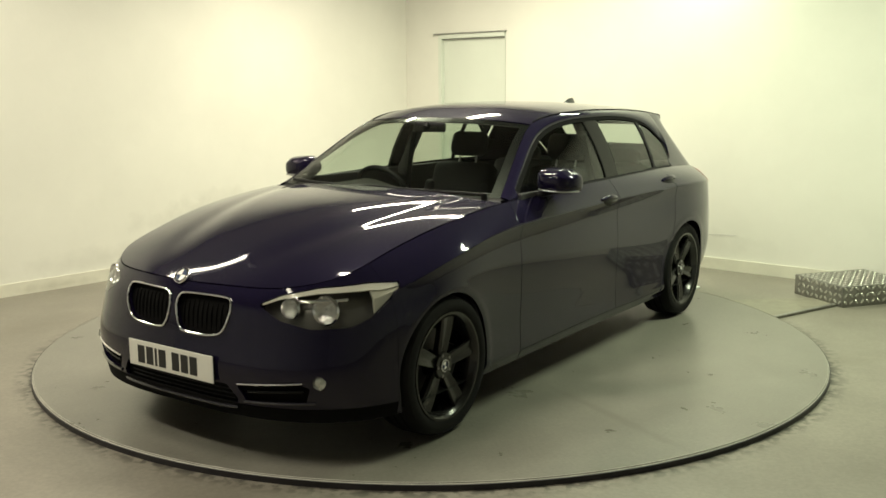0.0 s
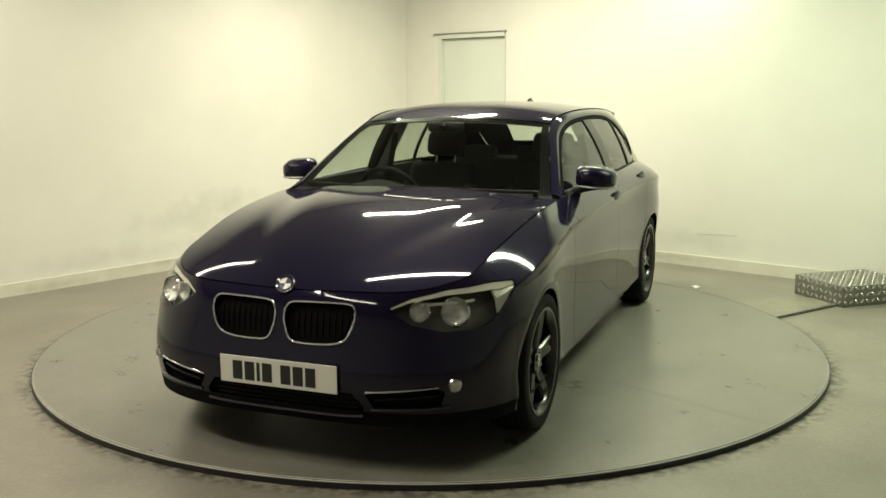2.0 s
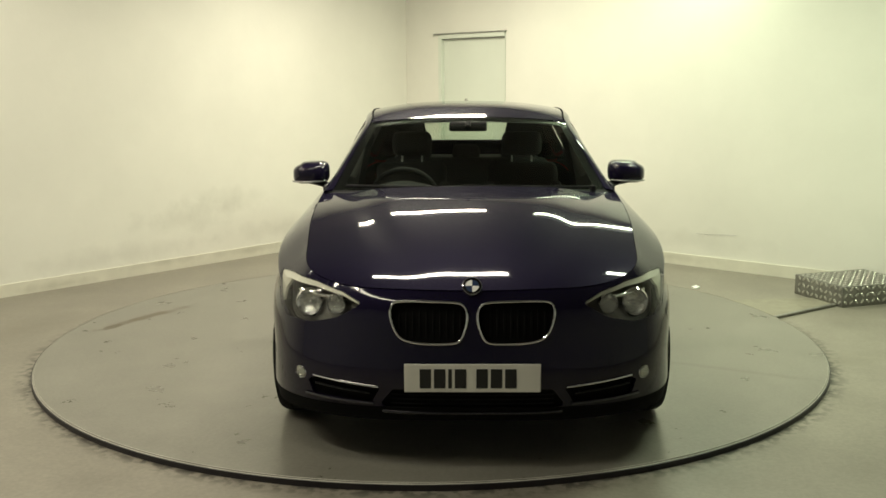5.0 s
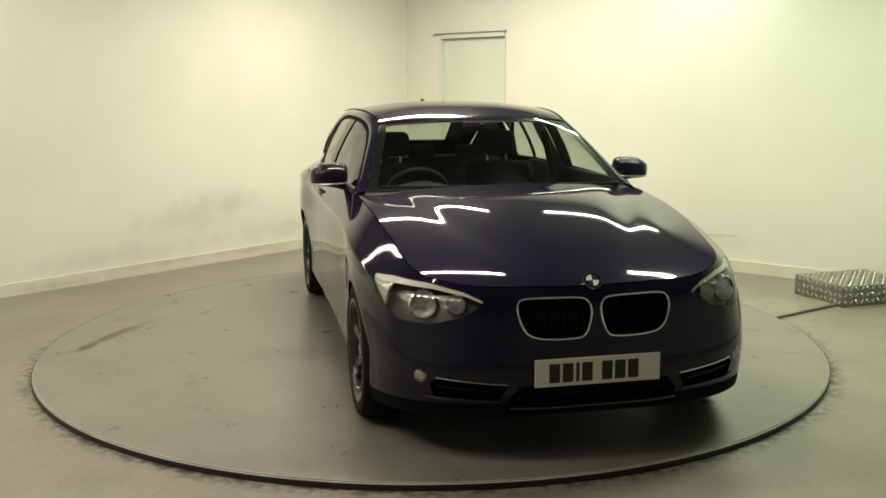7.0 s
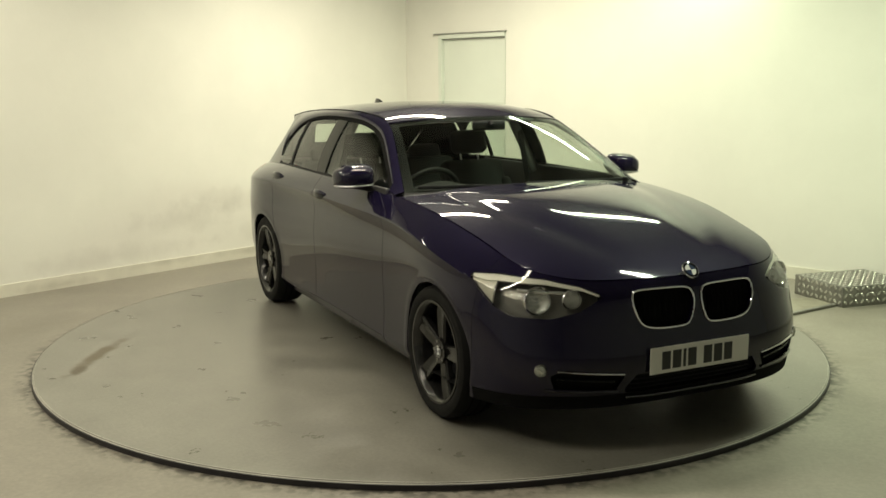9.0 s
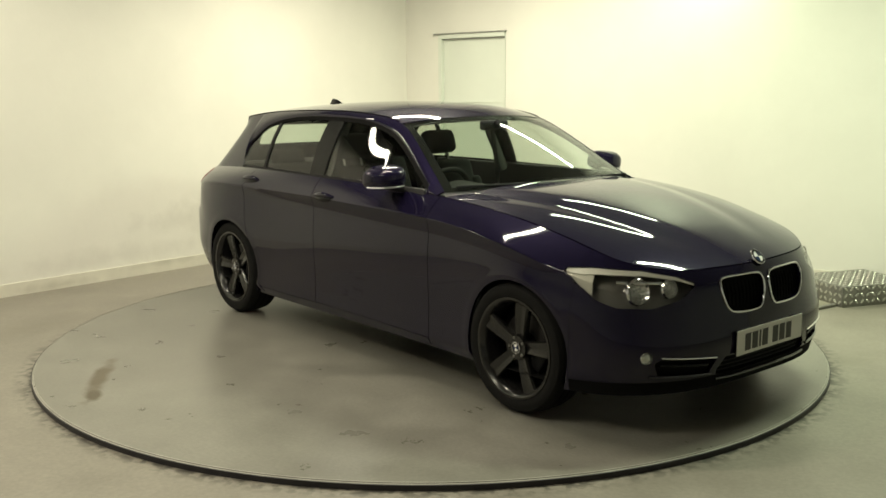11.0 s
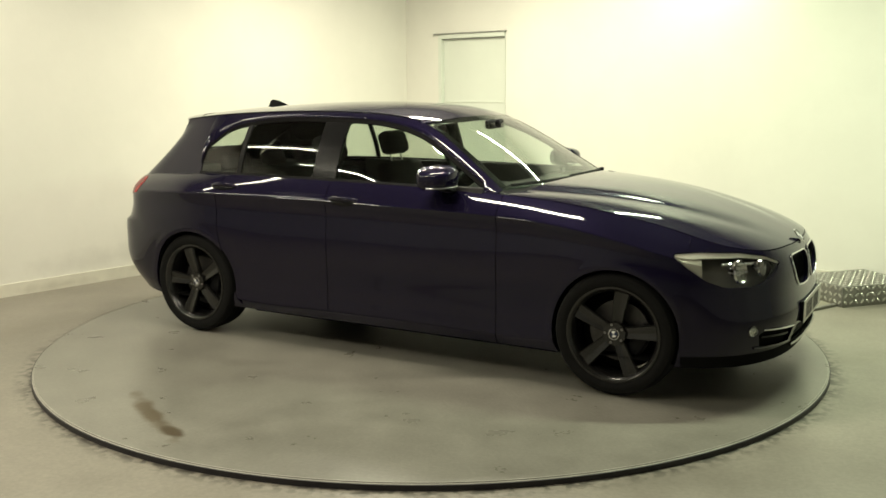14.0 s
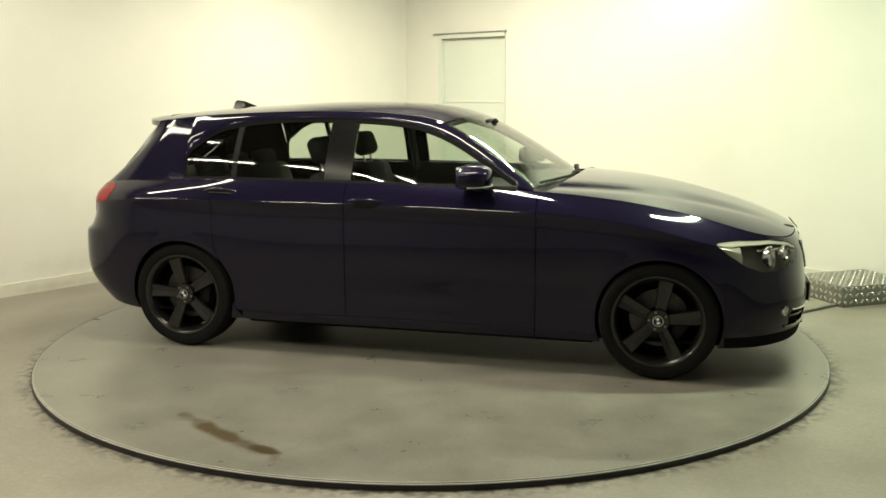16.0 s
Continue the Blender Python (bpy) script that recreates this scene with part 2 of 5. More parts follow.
def body(s, v):
    """A point of the body's skin: s runs along the body from the nose's middle, v from the bottom up."""
    s, v = np.broadcast_arrays(np.asarray(s, float), np.asarray(v, float))
    p = np.einsum("...rk,...r->...k", RING_AT(s), V_BASIS(v))
    side = 1 / (1 + np.exp(-(s - 1.0) / 0.08)) / (1 + np.exp((s - S_END + 1.0) / 0.08))
    crease = (0.014 * np.exp(-(np.abs(v - 0.80) / 0.035) ** 1.2) - 0.013 * np.exp(-((v - 0.69) / 0.085) ** 2) + 0.004 * np.exp(-((v - 0.50) / 0.09) ** 2)
              - 0.012 * np.exp(-((v - 0.27) / 0.12) ** 2) + 0.007 * np.exp(-((v - 0.09) / 0.05) ** 2))
    p = p.copy()
    p[..., 1] += side * crease
    # the rear: hollow under the lamps, then the bumper's ledge
    rear = smoothstep((s - S_END + 1.02) / 0.30)
    z = p[..., 2]
    push = rear * (0.024 * np.exp(-((z - 0.640) / np.where(z > 0.640, 0.022, 0.11)) ** 2) - 0.020 * np.exp(-((z - 0.755) / 0.07) ** 2))
    dx, dy = p[..., 0] + 2.75, 0.7 * p[..., 1]
    ln = np.maximum(np.hypot(dx, dy), 0.05)
    p[..., 0] += push * dx / ln
    p[..., 1] += push * dy / ln
    # a soft lip round each wheel arch
    for ax in (0.0, -2.69):
        r = np.hypot(p[..., 0] - ax, p[..., 2] - 0.305)
        p[..., 1] += np.where(p[..., 1] > 0.6, 0.0025 * np.exp(-((r - 0.338) / 0.02) ** 2), 0.0)
    return p


SS = np.linspace(0, S_END, 700)


def s_at_x(x, v):
    """s on the side at which the skin has that x, at height v."""
    return np.interp(-x, -body(SS, np.full_like(SS, v))[:, 0], SS)


def v_at_z(z, s):
    vv = np.linspace(0, 1, 120)
    return np.interp(z, body(np.full_like(vv, s), vv)[:, 2], vv)


def sv_side(x, z):
    v = 0.5
    for _ in range(6):
        s = s_at_x(x, v)
        v = v_at_z(z, s)
    return s, v


def sv_front(y, z):
    v = 0.5
    for _ in range(6):
        row = body(SS[:220], np.full(220, v))
        s = np.interp(abs(y), row[:, 1], SS[:220])
        v = v_at_z(z, s)
    return s, v


def normal_at(s, v, d=1e-3):
    a = body(s + d, v) - body(s - d, v)
    b = body(s, np.minimum(v + d, 1)) - body(s, np.maximum(v - d, 0))
    n = np.cross(b, a)
    n = n / np.linalg.norm(n, axis=-1, keepdims=True)
    c = body(s, v) - np.array([-1.4, 0, 0.6])
    sign = np.sign(np.sum(n * c * np.array([0.35, 1, 1]), -1, keepdims=True))
    return n * np.where(sign == 0, 1, sign)


def on_front(y, z, out=0.0):
    s, v = sv_front(y, z)
    p = body(s, v) + normal_at(s, v) * out
    return Vector((p[0], math.copysign(p[1], y), p[2]))


def on_side(x, z, out=0.0, side=1):
    s, v = sv_side(x, z)
    p = body(s, v) + normal_at(s, v) * out
    return Vector((p[0], p[1] * side, p[2]))


def poly_dist(poly, r=0.0):
    """Signed distance to a polygon with corners rounded by r (negative inside); poly is given without the rounding."""
    P = np.asarray(poly, float)

    def f(q):
        q = np.asarray(q, float)
        d = np.full(q.shape[:-1], 1e9)
        inside = np.zeros(q.shape[:-1], bool)
        for a, b in zip(P, np.roll(P, -1, 0)):
            e, w = b - a, q - a
            t = np.clip((w @ e) / (e @ e), 0, 1)
            d = np.minimum(d, np.linalg.norm(w - t[..., None] * e, axis=-1))
            cond = ((a[1] <= q[..., 1]) != (b[1] <= q[..., 1])) & (w[..., 0] * e[1] * np.sign(e[1]) < w[..., 1] * e[0] * np.sign(e[1]) if e[1] else np.zeros(q.shape[:-1], bool))
            inside ^= cond
        return np.where(inside, -d, d) - r
    return f


ARCH = [(0.0, 0.305, 0.319), (-2.69, 0.305, 0.319)]


def cut_arch(grow=0.0):
    def f(s, v):
        p = body(s, v)
        d = np.minimum(*[np.hypot(p[..., 0] - a, p[..., 2] - b) - r for a, b, r in ARCH]) - grow
        return np.where(p[..., 1] > 0.5, d, 1.0)
    return f


def cut_front(poly, r):
    g = poly_dist(poly, r)

    def f(s, v):
        p = body(s, v)
        return g(p[..., 1:3])
    return f


def cut_sz(poly, r):
    g = poly_dist(poly, r)

    def f(s, v):
        p = body(s, v)
        return g(np.stack([s, p[..., 2]], -1))
    return f


def patch(surf, a0, a1, b0, b1, n, m, cuts=(), keep_inside=False):
    """A grid on a surface with clean holes: the corners next to a hole's edge are moved onto it. a0, a1 may depend on b."""
    B = np.linspace(b0, b1, m)[None, :].repeat(n, 0)
    lo = np.array([a0(b) if callable(a0) else a0 for b in B[0]])
    hi = np.array([a1(b) if callable(a1) else a1 for b in B[0]])
    A = lo + (hi - lo) * np.linspace(0, 1, n)[:, None]
    keep = np.ones((n - 1, m - 1), bool)
    for cut in cuts:
        d = cut(A, B)
        if keep_inside:
            d = -d
        ins = d < 0
        cnt = ins[:-1, :-1].astype(int) + ins[1:, :-1] + ins[:-1, 1:] + ins[1:, 1:]
        drop = cnt >= 3
        keep &= ~drop
        kv = np.zeros((n, m), bool)
        dv = np.zeros((n, m), bool)
        for i in (0, 1):
            for j in (0, 1):
                kv[i:n - 1 + i, j:m - 1 + j] |= keep
                dv[i:n - 1 + i, j:m - 1 + j] |= drop
        move = (kv & dv) | (kv & ins)
        for _ in range(6):
            a, b = A[move], B[move]
            if not len(a):
                break
            sg = -1 if keep_inside else 1
            d = sg * cut(a, b)
            h = 1e-4
            ga = (sg * cut(a + h, b) - d) / h
            gb = (sg * cut(a, b + h) - d) / h
            g2 = ga ** 2 + gb ** 2 + 1e-6
            sa, sb = d * ga / g2, d * gb / g2
            A[move] = a - np.clip(sa, -0.02, 0.02)
            B[move] = np.clip(b - np.clip(sb, -0.03, 0.03), min(b0, b1), max(b0, b1))
    return surf(A, B), keep


def skin(P, keep=None, fold=0.0, side=1, join=False, out=0.0, ref=(-1.4, 0, 0.6)):
    """A bmesh from a grid of points, with its open edges folded inward; join adds the mirrored half."""
    bm = bmesh.new()
    n, m = P.shape[:2]

    def half(sgn):
        vs = [[None] * m for _ in range(n)]
        made = []

        def vert(i, j):
            if vs[i][j] is None:
                q = P[i, j]
                vs[i][j] = bm.verts.new((q[0], q[1] * sgn, q[2]))
            return vs[i][j]
        for i in range(n - 1):
            for j in range(m - 1):
                if keep is None or keep[i, j]:
                    c = [vert(i, j), vert(i + 1, j), vert(i + 1, j + 1), vert(i, j + 1)]
                    if len({tuple(round(t, 6) for t in q.co) for q in c}) == 4:
                        made.append(bm.faces.new(c))
        tot = 0.0
        r = Vector(ref)
        for f in made:
            f.normal_update()
            d = f.calc_center_median() - r
            tot += f.normal.dot(Vector((d.x * 0.35, d.y, d.z))) * f.calc_area()
        if tot < 0:
            for f in made:
                f.normal_flip()
    if join:
        half(1)
        half(-1)
        bmesh.ops.remove_doubles(bm, verts=bm.verts[:], dist=2e-4)
    else:
        half(side)
    bm.normal_update()
    if out:
        for v in bm.verts:
            v.co += v.normal * out
    if fold:
        nrm = {v: v.normal.copy() for v in bm.verts}
        edges = [e for e in bm.edges if len(e.link_faces) == 1]
        if edges:
            src = {v: nrm[v] for e in edges for v in e.verts}
            keys = {tuple(round(t, 5) for t in v.co): k for v, k in src.items()}
            r = bmesh.ops.extrude_edge_only(bm, edges=edges)
            for g in r["geom"]:
                if isinstance(g, bmesh.types.BMVert):
                    k = keys.get(tuple(round(t, 5) for t in g.co))
                    if k is not None:
                        g.co -= k * fold
    return bm


def ground_mat(name, base, dark, rough, blots=(), ring=None, scale=2.2, spec=0.5):
    """Worn concrete or painted deck: two scales of mottling, and stains with a place and shape of their own."""
    m = mat(name, base, rough=rough, vary=0.3, second=dark, scale=scale, bump=0.06, bump_scale=90, rough_vary=0.035, spec=spec)
    nt = m.node_tree
    b = nt.nodes["Principled BSDF"]
    src = b.inputs["Base Color"].links[0].from_socket
    co = nt.nodes.new("ShaderNodeTexCoord")
    fine = nt.nodes.new("ShaderNodeTexNoise")
    fine.inputs["Scale"].default_value, fine.inputs["Detail"].default_value = 55, 5
    nt.links.new(co.outputs["Object"], fine.inputs["Vector"])
    mul = nt.nodes.new("ShaderNodeMix")
    mul.data_type, mul.blend_type = "RGBA", "MULTIPLY"
    mul.inputs["Factor"].default_value = 0.36
    nt.links.new(src, mul.inputs["A"])
    nt.links.new(fine.outputs["Fac"], mul.inputs["B"])
    src = mul.outputs["Result"]
    warp = nt.nodes.new("ShaderNodeTexNoise")
    warp.inputs["Scale"].default_value, warp.inputs["Detail"].default_value = 9, 6
    nt.links.new(co.outputs["Object"], warp.inputs["Vector"])
    for cx, cy, turn, sx, sy, col, amount, soft in blots:
        mp = nt.nodes.new("ShaderNodeMapping")
        mp.vector_type = "TEXTURE"
        mp.inputs["Location"].default_value = (cx, cy, 0)
        mp.inputs["Rotation"].default_value = (0, 0, radians(turn))
        mp.inputs["Scale"].default_value = (sx, sy, 1000)
        nt.links.new(co.outputs["Object"], mp.inputs["Vector"])
        gr = nt.nodes.new("ShaderNodeVectorMath")
        gr.operation = "LENGTH"
        nt.links.new(mp.outputs[0], gr.inputs[0])
        sub = nt.nodes.new("ShaderNodeMath")
        sub.operation = "MULTIPLY_ADD"
        nt.links.new(warp.outputs["Fac"], sub.inputs[0])
        sub.inputs[1].default_value = 1.6
        nt.links.new(gr.outputs["Value"], sub.inputs[2])
        mr = nt.nodes.new("ShaderNodeMapRange")
        mr.inputs["From Min"].default_value, mr.inputs["From Max"].default_value = 1.5 + 0.35 * soft, 1.5 - 0.35 * soft
        mr.inputs["To Min"].default_value, mr.inputs["To Max"].default_value = 0, amount
        nt.links.new(sub.outputs[0], mr.inputs["Value"])
        mx = nt.nodes.new("ShaderNodeMix")
        mx.data_type = "RGBA"
        nt.links.new(mr.outputs[0], mx.inputs["Factor"])
        nt.links.new(src, mx.inputs["A"])
        mx.inputs["B"].default_value = (*col, 1)
        src = mx.outputs["Result"]
    if ring:
        r0, width, col = ring
        sep = nt.nodes.new("ShaderNodeVectorMath")
        sep.operation = "LENGTH"
        flat = nt.nodes.new("ShaderNodeVectorMath")
        flat.operation = "MULTIPLY"
        flat.inputs[1].default_value = (1, 1, 0)
        nt.links.new(co.outputs["Object"], flat.inputs[0])
        nt.links.new(flat.outputs[0], sep.inputs[0])
        up = nt.nodes.new("ShaderNodeMapRange")
        up.inputs["From Min"].default_value, up.inputs["From Max"].default_value = r0 + width, r0
        nt.links.new(sep.outputs["Value"], up.inputs["Value"])
        sp = nt.nodes.new("ShaderNodeTexNoise")
        sp.inputs["Scale"].default_value, sp.inputs["Detail"].default_value = 24, 8
        nt.links.new(co.outputs["Object"], sp.inputs["Vector"])
        th = nt.nodes.new("ShaderNodeMapRange")
        th.inputs["From Min"].default_value, th.inputs["From Max"].default_value = 0.45, 0.58
        nt.links.new(sp.outputs["Fac"], th.inputs["Value"])
        ml = nt.nodes.new("ShaderNodeMath")
        ml.operation = "MULTIPLY"
        nt.links.new(up.outputs[0], ml.inputs[0])
        nt.links.new(th.outputs[0], ml.inputs[1])
        mx = nt.nodes.new("ShaderNodeMix")
        mx.data_type = "RGBA"
        nt.links.new(ml.outputs[0], mx.inputs["Factor"])
        nt.links.new(src, mx.inputs["A"])
        mx.inputs["B"].default_value = (*col, 1)
        src = mx.outputs["Result"]
    nt.links.new(src, b.inputs["Base Color"])
    return m


def smudge(m, centre, size, col, amount):
    """A soft mark of its own place and size on a painted wall."""
    nt = m.node_tree
    b = nt.nodes["Principled BSDF"]
    src = b.inputs["Base Color"].links[0].from_socket
    co = nt.nodes.new("ShaderNodeTexCoord")
    mp = nt.nodes.new("ShaderNodeMapping")
    mp.vector_type = "TEXTURE"
    mp.inputs["Location"].default_value, mp.inputs["Scale"].default_value = centre, size
    nt.links.new(co.outputs["Object"], mp.inputs["Vector"])
    ln = nt.nodes.new("ShaderNodeVectorMath")
    ln.operation = "LENGTH"
    nt.links.new(mp.outputs[0], ln.inputs[0])
    ns = nt.nodes.new("ShaderNodeTexNoise")
    ns.inputs["Scale"].default_value, ns.inputs["Detail"].default_value = 7, 6
    nt.links.new(co.outputs["Object"], ns.inputs["Vector"])
    ad = nt.nodes.new("ShaderNodeMath")
    ad.operation = "MULTIPLY_ADD"
    ad.inputs[1].default_value = 1.8
    nt.links.new(ns.outputs["Fac"], ad.inputs[0])
    nt.links.new(ln.outputs["Value"], ad.inputs[2])
    mr = nt.nodes.new("ShaderNodeMapRange")
    mr.inputs["From Min"].default_value, mr.inputs["From Max"].default_value = 1.95, 0.95
    mr.inputs["To Min"].default_value, mr.inputs["To Max"].default_value = 0, amount
    nt.links.new(ad.outputs[0], mr.inputs["Value"])
    mx = nt.nodes.new("ShaderNodeMix")
    mx.data_type = "RGBA"
    nt.links.new(mr.outputs[0], mx.inputs["Factor"])
    nt.links.new(src, mx.inputs["A"])
    mx.inputs["B"].default_value = (*col, 1)
    nt.links.new(mx.outputs["Result"], b.inputs["Base Color"])


for where, size, amount in (((-2.15, 2.45, 0.40), (0.6, 0.6, 0.14), 0.28), ((-1.85, 2.75, 0.50), (0.5, 0.5, 0.14), 0.25), ((-2.6, 1.95, 0.16), (0.9, 0.9, 0.10), 0.25),
                            ((-1.4, 3.2, 0.2), (0.7, 0.7, 0.10), 0.25), ((2.3, 2.25, 0.2), (0.6, 0.6, 0.1), 0.2)):
    smudge(WALL, where, size, (0.42, 0.41, 0.36), amount)
for where in ((-2.3, 2.3, 0.05), (-1.7, 2.95, 0.04), (2.1, 2.45, 0.03), (-2.9, 1.6, 0.0)):
    smudge(SKIRT, where, (0.4, 0.4, 0.04), (0.32, 0.3, 0.24), 0.35)


def disc_spot(r, deg):
    return r * math.cos(radians(deg)), r * math.sin(radians(deg))


SX, SY = disc_spot(1.94, -102)
SX2, SY2 = disc_spot(2.03, -94)
SX3, SY3 = disc_spot(1.75, 64.1)
STAIN, SMEAR = (0.082, 0.060, 0.032), (0.18, 0.17, 0.145)
CONCRETE = ground_mat("polished_concrete", (0.325, 0.300, 0.252), (0.235, 0.216, 0.180), 0.40, ring=(2.27, 0.09, (0.06, 0.055, 0.045)),
                      blots=[(2.2, -0.6, 20, 0.5, 0.12, (0.18, 0.165, 0.13), 0.6, 1.6), (-2.6, 0.3, 60, 0.5, 0.2, (0.18, 0.165, 0.13), 0.6, 1.6)])
DECK = ground_mat("deck_grey", (0.275, 0.264, 0.228), (0.198, 0.190, 0.162), 0.30, scale=3.4,
                  blots=[(0.3, 1.6, 0, 0.8, 0.3, SMEAR, 0.3, 4.5), (-0.4, -0.9, 70, 0.9, 0.5, SMEAR, 0.3, 4.5), (SX, SY, -30, 0.42, 0.058, STAIN, 0.95, 0.8),
                         (SX2, SY2, -20, 0.11, 0.05, (0.06, 0.042, 0.02), 0.95, 0.8), (SX3, SY3, 64, 0.55, 0.035, (0.11, 0.10, 0.08), 0.4, 1.2)])


# ---------- the hall ----------
def slab(name, pts, z0, z1, material, label="", kind="structure", category=""):
    bm = bmesh.new()
    lo = [bm.verts.new((p.x, p.y, z0)) for p in pts]
    hi = [bm.verts.new((p.x, p.y, z1)) for p in pts]
    n = len(pts)
    bm.faces.new(lo[::-1])
    bm.faces.new(hi)
    for i in range(n):
        bm.faces.new((lo[i], lo[(i + 1) % n], hi[(i + 1) % n], hi[i]))
    bmesh.ops.recalc_face_normals(bm, faces=bm.faces[:])
    ob = new(name, finish(bm, name, material, False))
    return tagged(ob, label, category, kind=kind)


DOOR_U0, DOOR_U1, DOOR_H = 0.44, 1.28, 2.035


def hall_box(bm, u0, u1, w0, w1, z0, z1):
    c = [hall(u0, w0), hall(u1, w0), hall(u1, w1), hall(u0, w1)]
    lo = [bm.verts.new((p.x, p.y, z0)) for p in c]
    hi = [bm.verts.new((p.x, p.y, z1)) for p in c]
    fs = [bm.faces.new(lo), bm.faces.new(hi)] + [bm.faces.new((lo[i], lo[(i + 1) % 4], hi[(i + 1) % 4], hi[i])) for i in range(4)]
    bmesh.ops.recalc_face_normals(bm, faces=fs)
    return bm


def build_hall():
    slab("floor", [hall(-0.3, -0.3), hall(HALL_U + 0.3, -0.3), hall(HALL_U + 0.3, HALL_W + 0.3), hall(-0.3, HALL_W + 0.3)], FLOOR_Z - 0.2, FLOOR_Z, CONCRETE,
         "worn polished grey concrete floor with scuffs round the table", category="floor")
    z0, z1 = FLOOR_Z, ROOM_H
    # right-hand wall, with the door's opening through it
    bm = bmesh.new()
    hall_box(bm, -0.2, DOOR_U0, -0.2, 0, z0, z1)
    hall_box(bm, DOOR_U1, HALL_U, -0.2, 0, z0, z1)
    hall_box(bm, DOOR_U0, DOOR_U1, -0.2, 0, z0 + DOOR_H, z1)
    w1 = part("wall_north", bm, WALL, smooth=False)
    tagged(w1, "cream-white painted smooth wall with faint marks", "wall", kind="structure")
    bm = hall_box(bmesh.new(), -0.2, 0, 0.002, HALL_W, z0, z1)
    w2 = part("wall_west", bm, WALL, smooth=False)
    tagged(w2, "cream-white painted smooth wall with grey smudges", "wall", kind="structure")
    bm = hall_box(bmesh.new(), HALL_U, HALL_U + 0.2, -0.2, HALL_W, z0, z1)
    tagged(part("wall_east", bm, SHUTTER, smooth=False), "plain bare wall painted pale grey", "wall", kind="structure")
    bm = hall_box(bmesh.new(), -0.2, HALL_U + 0.2, HALL_W, HALL_W + 0.2, z0, z1)
    tagged(part("wall_south", bm, SHUTTER, smooth=False), "plain bare wall painted pale grey", "wall", kind="structure")
    bm = hall_box(bmesh.new(), -0.2, HALL_U + 0.2, -0.2, HALL_W + 0.2, ROOM_H, ROOM_H + 0.15)
    tagged(part("ceiling", bm, CEIL, smooth=False), "plain grey boarded ceiling", "ceiling", kind="structure")
    # skirting
    bm = hall_box(bmesh.new(), DOOR_U1 + 0.06, HALL_U, 0.0, 0.012, z0, z0 + 0.095)
    tagged(part("baseboard", bm, SKIRT, smooth=False), "low cream painted skirting board", "baseboard", kind="structure")
    bm = hall_box(bmesh.new(), 0.0, 0.012, 0.014, HALL_W, z0, z0 + 0.095)
    tagged(part("baseboard", bm, SKIRT, smooth=False), "low cream painted skirting board", "baseboard", kind="structure")
    # door: leaf set back in its opening, frame, drip ledge
    bm = hall_box(bmesh.new(), DOOR_U0 + 0.042, DOOR_U1 - 0.012, -0.075, -0.03, z0 + 0.005, z0 + DOOR_H - 0.045)
    door = part("door_1", bm, DOORP, smooth=False)
    tagged(door, "plain pale painted flush door, closed, set into the wall", "door", kind="structure")
    for nm, a in (("door_frame", (DOOR_U0 + 0.003, DOOR_U0 + 0.04, -0.09, 0.012, z0, z0 + DOOR_H - 0.004)),
                  ("door_frame", (DOOR_U1 - 0.010, DOOR_U1 - 0.003, -0.09, 0.006, z0, z0 + DOOR_H - 0.004)),
                  ("door_head", (DOOR_U0 + 0.04, DOOR_U1 - 0.01, -0.09, 0.018, z0 + DOOR_H - 0.042, z0 + DOOR_H - 0.004))):
        part(nm, hall_box(bmesh.new(), *a), DOORP, door, smooth=False)
    part("drip_ledge", hall_box(bmesh.new(), DOOR_U0 - 0.05, DOOR_U1 + 0.01, 0.002, 0.028, z0 + DOOR_H - 0.002, z0 + DOOR_H + 0.010), METAL_GREY, door, "grey metal ledge over the door", smooth=False)
    # grey strip that draws the shade line under the door head
    part("head_shade_strip", hall_box(bmesh.new(), DOOR_U0 + 0.05, DOOR_U1 - 0.012, -0.03, -0.012, z0 + DOOR_H - 0.056, z0 + DOOR_H - 0.046), METAL_GREY, door, smooth=False)
    part("mid_rail", hall_box(bmesh.new(), DOOR_U0 + 0.046, DOOR_U1 - 0.016, -0.030, -0.024, 1.335, 1.345), DOORP, door, smooth=False)


build_hall()


def build_tubes():
    first = None
    for x, y, watts, tint, yaw in TUBES:
        m = pose(x, y, ROOM_H, 0, 0, yaw)
        if first is None:
            root = new("ceiling_light")
            tagged(root, "long white fluorescent batten fixed under the ceiling", "ceiling light", "battens under the ceiling")
            part("housing", box(bmesh.new(), (0, 0, -0.03), (1.30, 0.16, 0.06), 0.008), mat("batten_white", (0.8, 0.8, 0.78), rough=0.4), root)
            for k in (-1, 1):
                part("end_cap", box(bmesh.new(), (k * 0.635, 0, -0.075), (0.03, 0.15, 0.03), 0.004), mat("cap_white", (0.75, 0.75, 0.72), rough=0.4), root)
            root.matrix_basis = m
            first = root
        else:
            copy_thing(first, m)
        la = bpy.data.lights.new("tube_light", "AREA")
        la.shape, la.size, la.size_y = "RECTANGLE", 1.24, 0.09
        la.energy = watts
        la.color = tint
        lo = new("tube_light", la)
        lo.matrix_world = m @ Matrix.Translation((0, 0, -0.085))


build_tubes()


